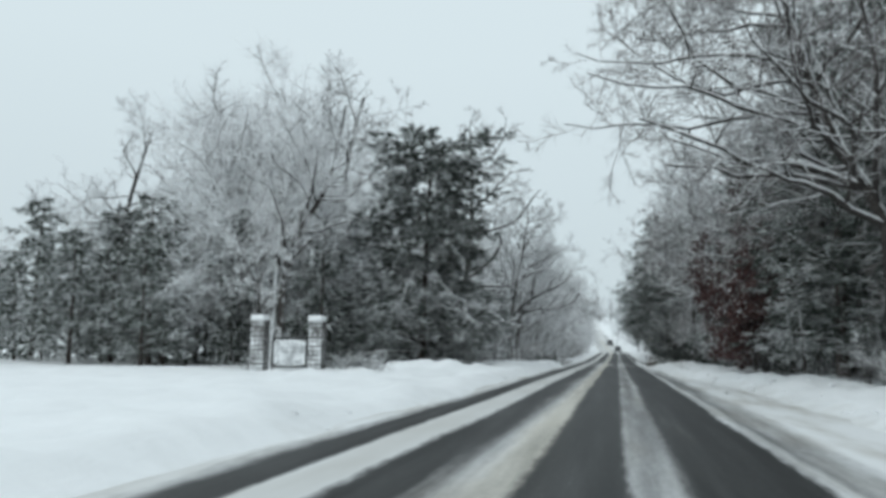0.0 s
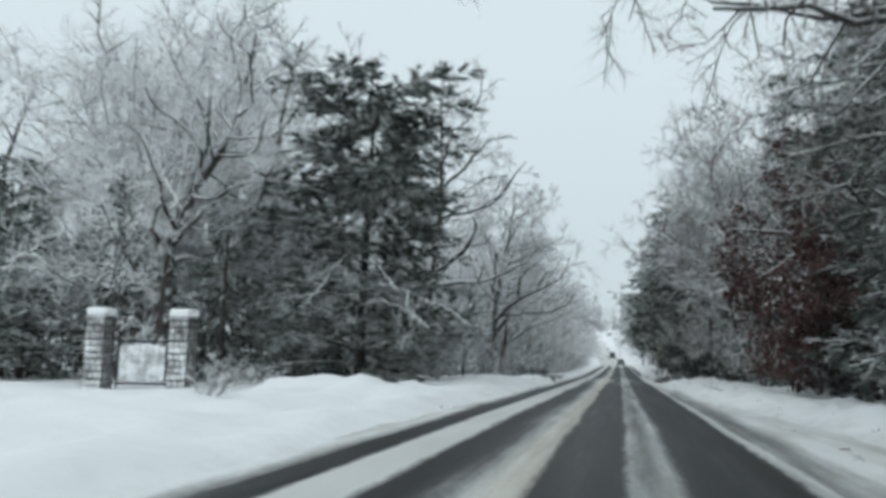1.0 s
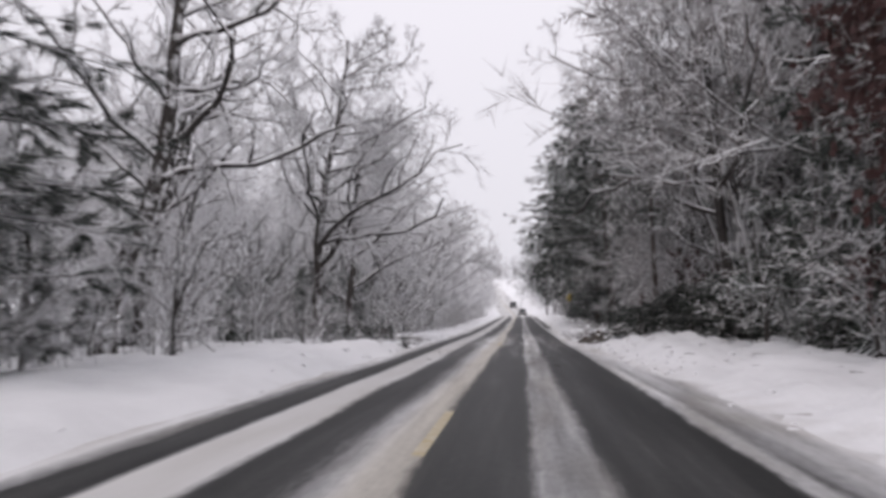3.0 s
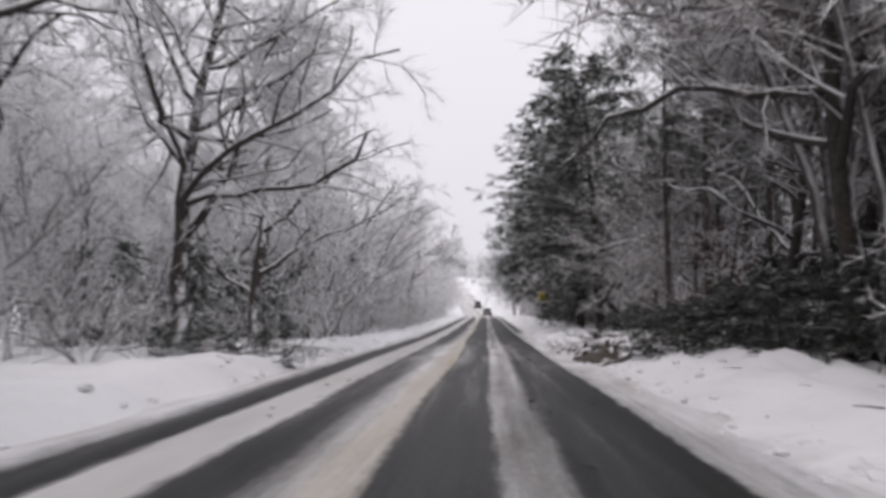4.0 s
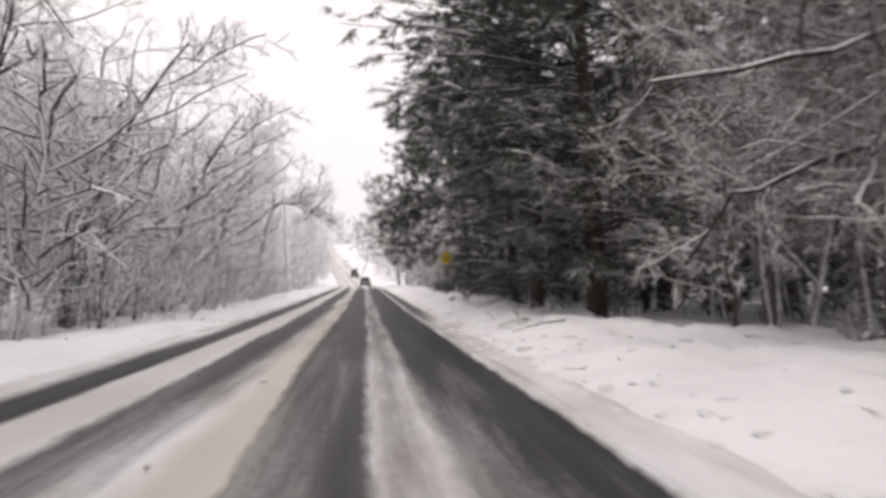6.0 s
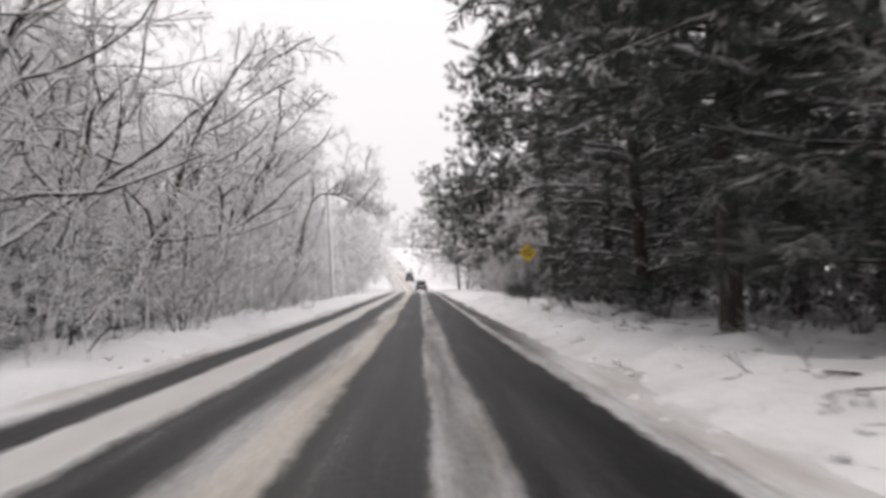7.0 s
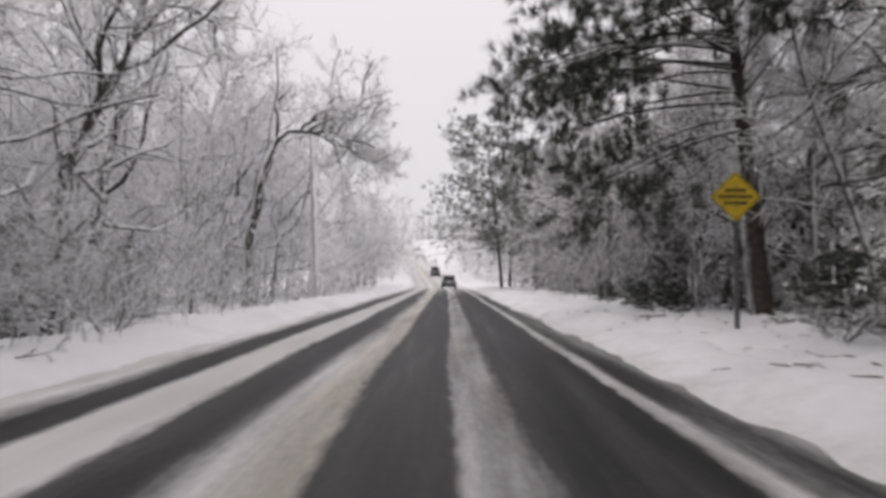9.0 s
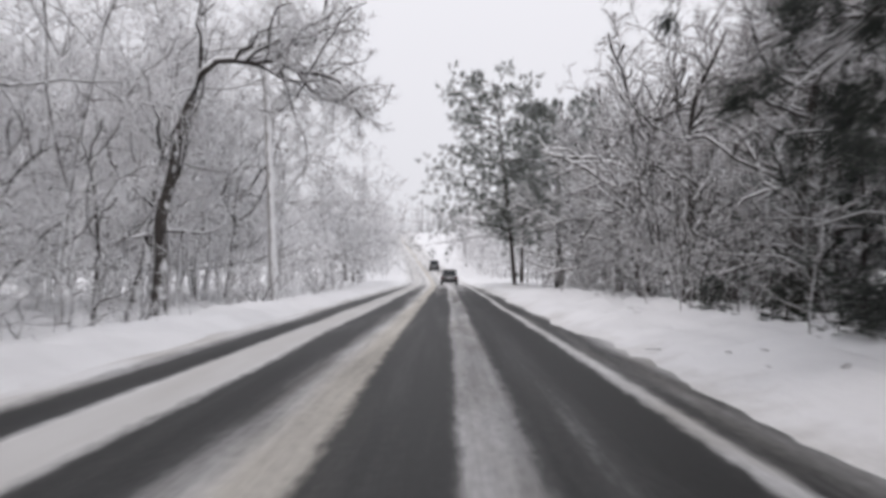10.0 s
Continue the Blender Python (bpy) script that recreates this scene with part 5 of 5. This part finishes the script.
for z, w in ((0.13, 0.22), (0.0, 0.36), (-0.13, 0.24)):
    n = 9 if w > 0.3 else 6
    for k in range(n):
        a = -w + k * 2 * w / n
        part("text_bar", box(bmesh.new(), a, -0.037, z - 0.042, a + 2 * w / n * 0.72, -0.033, z + 0.042), SIGN_BLACK, panel)
for z in (0.2, -0.2):
    part("bolt", box(bmesh.new(), -0.018, -0.045, z - 0.018, 0.018, -0.033, z + 0.018, 0.005), STEEL, panel)
tagged(sign, "yellow diamond warning sign on a thin steel post in snow", "road sign")

# ---- utility pole ----
px, py = -8.75, 175.5
pole = new("utility_pole")
pole.matrix_world = Matrix.Translation((px, py, lie(px, py) - 0.2)) @ Matrix.Rotation(radians(-2.6), 4, "Y")
zz = np.linspace(0, 12.4, 9)
part_line = np.stack([np.zeros(9), np.zeros(9), zz], 1)[None]
child("shaft", mesh_of("shaft", *tubes(part_line, np.linspace(0.22, 0.15, 9)[None], 12), [POLE_WOOD]), pole)
part("crossarm", box(bmesh.new(), -1.1, -0.06, 11.3, 1.1, 0.06, 11.44, 0.015), POLE_WOOD, pole)
for a in (-0.95, -0.4, 0.4, 0.95):
    bm = bmesh.new()
    bmesh.ops.create_cone(bm, segments=10, radius1=0.05, radius2=0.03, depth=0.18, cap_ends=True, matrix=Matrix.Translation((a, 0, 11.53)))
    part("insulator", bm, STEEL, pole)
tagged(pole, "pale weathered wooden utility pole with snow on its windward side", "utility pole")

# ---- posts, logs and fallen wood ----
post = new("fence_post")
post.location = (-11.0, 65.4, lie(-11.0, 65.4) - 0.2)
part("shaft", box(bmesh.new(), -0.08, -0.08, 0, 0.08, 0.08, 1.15, 0.02), POLE_WOOD, post)
part("snow_cap", box(bmesh.new(), -0.09, -0.09, 1.15, 0.09, 0.09, 1.25, 0.04), SNOW_CLUMP, post, "", True)
tagged(post, "short grey wooden post with a cap of snow", "post")


def log(x0, y0, x1, y1, radius, lift=0.0, seed=0):
    """A sawn log on the ground, its two cut ends, and the snow along its back."""
    r = np.random.default_rng(seed)
    root = new("log")
    a = Vector((x0, y0, lie(x0, y0) + radius * 0.45 + lift))
    b = Vector((x1, y1, lie(x1, y1) + radius * 0.45 + lift))
    root.location = a
    k = 9
    t = np.linspace(0, 1, k)[:, None]
    p = (np.array(b - a)[None] * t)[None]
    p = p + r.normal(0, radius * 0.05, p.shape)
    rad = radius * (1 + r.normal(0, 0.04, (1, k))) * np.linspace(1, 0.9, k)[None]
    child("wood", mesh_of("wood", *tubes(p, rad, 14), [DEAD_WOOD]), root)
    way = (b - a).normalized()
    for at, way2, rr in ((p[0, 0], -way, rad[0, 0]), (p[0, -1], way, rad[0, -1])):
        bm = bmesh.new()
        bmesh.ops.create_cone(bm, segments=16, radius1=rr * 0.97, radius2=rr * 0.95, depth=0.03, cap_ends=True)
        m = Matrix.Translation(at) @ way2.to_track_quat("Z", "Y").to_matrix().to_4x4()
        bmesh.ops.transform(bm, matrix=m, verts=bm.verts)
        part("cut_end", bm, CUT_WOOD, root, "pale sawn end")
    q = p.copy()
    q[:, :, 2] += radius * 0.42
    sr = radius * 0.80 * (1 + r.normal(0, 0.18, (1, k)))
    sr[0, 0] = sr[0, -1] = radius * 0.3
    v, f = tubes(q, sr, 10)
    c = np.repeat(q.reshape(-1, 3), 10, 0)
    v[:, 2] = c[:, 2] + (v[:, 2] - c[:, 2]) * 0.85
    child("snow", mesh_of("snow", v, f, [SNOW_CLUMP]), root)
    return tagged(root, "sawn tree log lying under a ridge of snow", "log", "felled logs")


def rubble(x, y):
    """How high the heap of brash and earth stands over the verge."""
    d = ((x - 3.75 - 0.17 * (y - 77)) / 1.45) ** 2 + ((y - 78.4) / 4.3) ** 2
    n = 0.6 + 0.9 * noise.noise((x * 1.6, y * 1.3, 4.0)) + 0.5 * noise.noise((x * 4.5, y * 3.8, 8.0))
    return max(0.0, 1 - d) ** 0.6 * 0.46 * max(0.1, n) - 0.06 * min(1.0, d)


hx = [2.2 + 0.10 * i for i in range(39)]
hy = [73.9 + 0.12 * i for i in range(76)]
heap = new("debris_heap", mesh_of("debris_heap", [(x, y, lie(x, y) + rubble(x, y)) for y in hy for x in hx],
                                  [(j * 39 + i, j * 39 + i + 1, j * 39 + i + 40, j * 39 + i + 39) for j in range(75) for i in range(38)], [LITTER]))
tagged(heap, "heap of dark earth and brash patched with snow under the logs", "heap", kind="stuff")


for k, (a, b, c, d, r, up) in enumerate((
    (3.2, 75.4, 4.4, 76.0, 0.13, 0.12), (3.0, 78.3, 4.9, 78.9, 0.15, 0.28), (3.7, 80.3, 5.8, 80.9, 0.14, 0.22), (3.4, 76.9, 5.2, 77.5, 0.16, 0.22),
    (2.85, 77.2, 3.2, 79.0, 0.12, 0.10), (4.9, 76.0, 6.5, 76.6, 0.15, 0.0), (5.2, 82.2, 8.0, 83.4, 0.15, 0.05), (6.0, 78.4, 8.2, 79.2, 0.16, 0.05))):
    log(a, b, c, d, r, up, k)


def fallen_branch(x, y, turn, size, seed, label="fallen bare branch lying on the snow", bushy=1.0):
    r = np.random.default_rng(seed)
    p0 = line_from(r, np.array([[0, 0, 0.05]]), np.array([[1.0, 0, 0.06]]), np.array([size]), 7, 0.10, -0.01)
    r0 = 0.012 * (1 + size) * np.linspace(1, 0.3, 7)[None]
    p1, r1 = sprout(r, p0, r0, round(6 * bushy), 0.15, 0.98, 0.45, 45, 0.05, 4, 0.15, -0.02, (0, 0, 0), 0.6, 0.007)
    p2, r2 = sprout(r, p1, r1, 4, 0.2, 0.98, 0.5, 45, 0.02, 3, 0.15, -0.02, (0, 0, 0), 0.6, 0.006)
    root = new("fallen_branch")
    root.matrix_world = pose(x, y, lie(x, y) + max(0.0, rubble(x, y)) + 0.02, 0, 0, turn)
    child("bough", mesh_of("bough", *tubes(p0, r0, 6), [DEAD_WOOD]), root)
    v, f, m = joined([(*tubes(p1, r1, 4), 0), (*tubes(p2, r2, 3), 0)])
    tagged(child("spray", mesh_of("spray", v, f, [DEAD_WOOD]), root), kind="stuff")
    return tagged(root, label, "branch", "fallen branches")


for k, (x, y, turn, size, bushy) in enumerate((
    (4.4, 82.6, 165, 2.0, 1.6), (5.6, 86.0, 150, 1.8, 1.5), (4.6, 99.0, 160, 1.3, 1.0), (4.3, 101.8, 200, 0.9, 1.0), (4.9, 103.3, 170, 1.5, 1.0),
    (5.6, 112.0, 170, 1.3, 1.4), (6.4, 113.5, 200, 1.0, 1.2), (4.6, 110.0, 190, 0.8, 0.8), (5.3, 115.2, 150, 0.9, 1.0), (4.4, 107.2, 160, 0.7, 1.4), (5.2, 108.6, 20, 0.6, 1.6), (6.1, 107.9, 200, 0.8, 1.6), (5.0, 111.0, 175, 0.5, 1.8), (6.8, 110.4, 150, 0.7, 1.8), (4.3, 113.2, 185, 0.6, 1.4), (5.9, 116.8, 10, 0.6, 1.6), (4.8, 118.6, 170, 0.7, 1.4), (6.5, 120.0, 205, 0.6, 1.6), (5.2, 124.0, 160, 0.6, 1.4), (6.2, 127.0, 190, 0.5, 1.4), (4.7, 129.8, 175, 0.9, 0.8), (5.6, 133.0, 195, 0.7, 0.8), (5.0, 139.5, 20, 0.9, 1.0), (5.4, 141.2, 160, 0.8, 1.0),
    (2.9, 80.2, 150, 1.0, 2.2), (3.7, 78.0, 200, 0.9, 2.2), (6.5, 79.2, 120, 1.2, 2.4), (3.5, 77.9, 35, 0.8, 2.6), (4.0, 78.3, 150, 1.0, 2.6), (5.0, 78.1, 190, 1.1, 2.6), (3.8, 76.4, 170, 0.9, 2.6), (4.8, 76.6, 20, 1.0, 2.6), (3.4, 79.6, 160, 0.9, 2.6), (3.5, 81.0, 175, 1.2, 2.6),
    (-4.7, 73.2, 170, 1.1, 2.4), (-5.4, 73.7, 20, 1.3, 2.6), (-6.0, 73.0, 165, 1.4, 2.6), (-6.9, 73.5, 10, 1.5, 2.6), (-5.0, 72.6, 30, 1.0, 2.4), (-8.6, 76.6, 15, 2.6, 2.6), (-7.6, 75.2, 160, 2.4, 2.6), (-9.4, 73.8, 10, 2.4, 2.6), (-6.6, 76.2, 190, 1.8, 2.4), (-8.0, 78.6, 30, 2.2, 2.4),
    (-6.4, 77.8, 10, 2.2, 1.6), (-5.6, 79.0, 175, 1.8, 1.4), (-7.0, 80.2, 20, 1.6, 1.4), (-5.2, 70.0, 120, 0.7, 0.8), (3.6, 26.0, 200, 0.6, 0.8), (3.9, 46.5, 170, 0.8, 0.8), (-5.4, 131.5, 30, 0.6, 0.7))):
    fallen_branch(x, y, turn, size, 400 + k, bushy=bushy)

# small twigs blown onto the road and the banks
rg = np.random.default_rng(17)
n = 360
ty = np.r_[rg.uniform(58, 92, 70), rg.uniform(92, 146, 170), rg.uniform(5, 165, n - 240)]
tx = np.r_[rg.uniform(-4.0, 5.5, 70), rg.uniform(3.4, 7.2, 170), rg.uniform(2.6, 7.5, n - 240)]
base = np.array([(x, y, (rise(y) + packed(x, y) if -4.2 < x < right_edge(y) + 0.2 else lie(x, y)) + 0.015) for x, y in zip(tx, ty)])
ang = rg.uniform(0, 6.28, n)
p = line_from(rg, base, np.stack([np.cos(ang), np.sin(ang), np.zeros(n)], 1), np.where(tx < 2.6, rg.uniform(0.04, 0.20, n), rg.uniform(0.05, 0.40, n)), 4, 0.35)
p[:, :, 2] = base[:, None, 2] + 0.01
twigs = new("scattered_twigs", mesh_of("scattered_twigs", *tubes(p, rg.uniform(0.003, 0.011, (n, 1)) * np.linspace(1.2, 0.5, 4)[None], 4), [DARK_BITS]))
tagged(twigs, "broken twigs and bark bits scattered over road and snow", "twigs", kind="stuff")


# clods of snow thrown up by the plough along both edges of the road
rg = np.random.default_rng(23)
ball = bmesh.new()
bmesh.ops.create_icosphere(ball, subdivisions=2, radius=1.0)
ball_v = np.array([v.co[:] for v in ball.verts])
ball_f = np.array([[v.index for v in f.verts] + [-1] for f in ball.faces])
ball.free()
clods = []
for k in range(520):
    y = rg.uniform(56, 112) if k % 2 else rg.uniform(0, 118)
    u = right_edge(y) + rg.gamma(1.6, 0.55) + 0.15 if k % 5 else -4.3 - rg.gamma(1.5, 0.35)
    size = rg.uniform(0.02, 0.07) * rg.uniform(0.6, 1.4)
    lump = ball_v * (1 + rg.normal(0, 0.16, (len(ball_v), 1))) * [rg.uniform(0.8, 1.6), rg.uniform(0.8, 1.6), rg.uniform(0.5, 0.8)] * size
    clods.append((lump + [u, y, lie(u, y) + 0.2 * size], ball_f, 0))
snow_clods = new("snow_clods", mesh_of("snow_clods", *joined(clods)[:2], [SNOW_GREY]))
tagged(snow_clods, "grey clods of ploughed snow along the edges of the road", "snow clods", kind="stuff")


# ---- vehicles ahead ----
def wheel(parent, x, y):
    bm = bmesh.new()
    m = Matrix.Translation((x, y, 0.34)) @ Matrix.Rotation(math.pi / 2, 4, "Y")
    bmesh.ops.create_cone(bm, segments=24, radius1=0.34, radius2=0.34, depth=0.22, cap_ends=True, matrix=m)
    bmesh.ops.bevel(bm, geom=[e for e in bm.edges if e.calc_length() < 0.12], offset=0.035, segments=2, affect="EDGES")
    w = part("wheel", bm, RUBBER, parent, "black winter tyre", True)
    bm = bmesh.new()
    m2 = Matrix.Translation((x + (0.105 if x > 0 else -0.105), y, 0.34)) @ Matrix.Rotation(math.pi / 2, 4, "Y")
    bmesh.ops.create_cone(bm, segments=20, radius1=0.21, radius2=0.19, depth=0.03, cap_ends=True, matrix=m2)
    part("rim", bm, RIM, w, "dull alloy rim")


def vehicle(name, x, y, paint, tall, long, wide, label):
    root = new(name)
    root.matrix_world = pose(x + bend(y), y, rise(y) + 0.01, math.degrees(math.atan2(rise(y + 2) - rise(y - 2), 4)), 0, 0)
    h = wide / 2
    belt = tall * 0.58

    def shell(rows, ratio):
        """A rounded hull through cross-sections: y, half width, low, high."""
        bm = bmesh.new()
        rings = []
        for yy, hw, lo, hi in rows:
            ring = []
            for k in range(16):
                a = 2 * math.pi * (k + 0.5) / 16
                c, s = math.cos(a), math.sin(a)
                cx = math.copysign(abs(c) ** ratio, c) * hw
                cz = (lo + hi) / 2 + math.copysign(abs(s) ** ratio, s) * (hi - lo) / 2
                ring.append(bm.verts.new((cx, yy, cz)))
            rings.append(ring)
        for a, b in zip(rings, rings[1:]):
            for k in range(16):
                bm.faces.new((a[k], a[(k + 1) % 16], b[(k + 1) % 16], b[k]))
        bm.faces.new(rings[0])
        bm.faces.new(rings[-1][::-1])
        bmesh.ops.recalc_face_normals(bm, faces=bm.faces)
        return bm

    part("body", shell([(0.0, h * 0.90, 0.34, belt), (0.12, h * 0.98, 0.26, belt + 0.02), (long * 0.3, h, 0.22, belt + 0.03), (long * 0.66, h, 0.22, belt), (long * 0.9, h * 0.96, 0.24, belt - 0.12), (long, h * 0.84, 0.32, belt - 0.24)], 0.42), paint, root, "", True)
    part("cabin", shell([(0.10, h * 0.80, belt - 0.1, belt + 0.08), (0.32, h * 0.80, belt - 0.1, tall - 0.08), (0.8, h * 0.80, belt - 0.1, tall), (long * 0.45, h * 0.79, belt - 0.1, tall - 0.02), (long * 0.58, h * 0.76, belt - 0.1, tall - 0.16), (long * 0.74, h * 0.74, belt - 0.1, belt + 0.02)], 0.38), paint, root, "", True)
    bm = bmesh.new()
    z0, z1 = belt + 0.08, tall - 0.13
    y_at = lambda z: 0.10 + 0.22 * (z - belt - 0.08) / max(0.05, tall - belt - 0.16) - 0.02
    vs = [bm.verts.new(c) for c in ((-h * 0.68, y_at(z0), z0), (h * 0.68, y_at(z0), z0), (h * 0.60, y_at(z1), z1), (-h * 0.60, y_at(z1), z1))]
    face = bm.faces.new(vs)
    ex = bmesh.ops.extrude_face_region(bm, geom=[face])
    bmesh.ops.translate(bm, vec=(0, 0.05, 0), verts=[g for g in ex["geom"] if isinstance(g, bmesh.types.BMVert)])
    bmesh.ops.recalc_face_normals(bm, faces=bm.faces)
    part("rear_window", bm, GLASS, root, "dark rear window")
    for s in (-1, 1):
        bm = box(bmesh.new(), s * h * 0.80 - 0.012, 0.75, belt + 0.06, s * h * 0.80 + 0.012, long * 0.50, tall - 0.2, 0.01)
        part("side_window", bm, GLASS, root)
        part("tail_light", box(bmesh.new(), s * h * 0.80 - 0.11, -0.02, belt - 0.30, s * h * 0.80 + 0.09, 0.10, belt - 0.04, 0.02), LAMP_RED, root, "red tail light")
        for yy in (long * 0.19, long * 0.80):
            wheel(root, s * (h - 0.13), yy)
    part("bumper", box(bmesh.new(), -h * 0.92, -0.08, 0.36, h * 0.92, 0.12, 0.58, 0.05), RUBBER, root, "black plastic bumper")
    part("number_plate", box(bmesh.new(), -0.16, -0.03, 0.68, 0.16, 0.01, 0.82, 0.005), PLATE, root)
    part("roof_snow", box(bmesh.new(), -h * 0.70, 0.45, tall - 0.03, h * 0.70, long * 0.52, tall + 0.06, 0.04), SNOW_CLUMP, root, "crust of snow on the roof", True)
    return tagged(root, label, "car", "vehicles ahead")


vehicle("car", 0.45, 215, CAR_PAINT, 1.62, 4.5, 1.80, "grey car with a dark rear window on the snowy road")
vehicle("van", 0.6, 284, CAR_PAINT_GREY, 2.0, 4.9, 1.98, "grey van driving up the snowy hill")
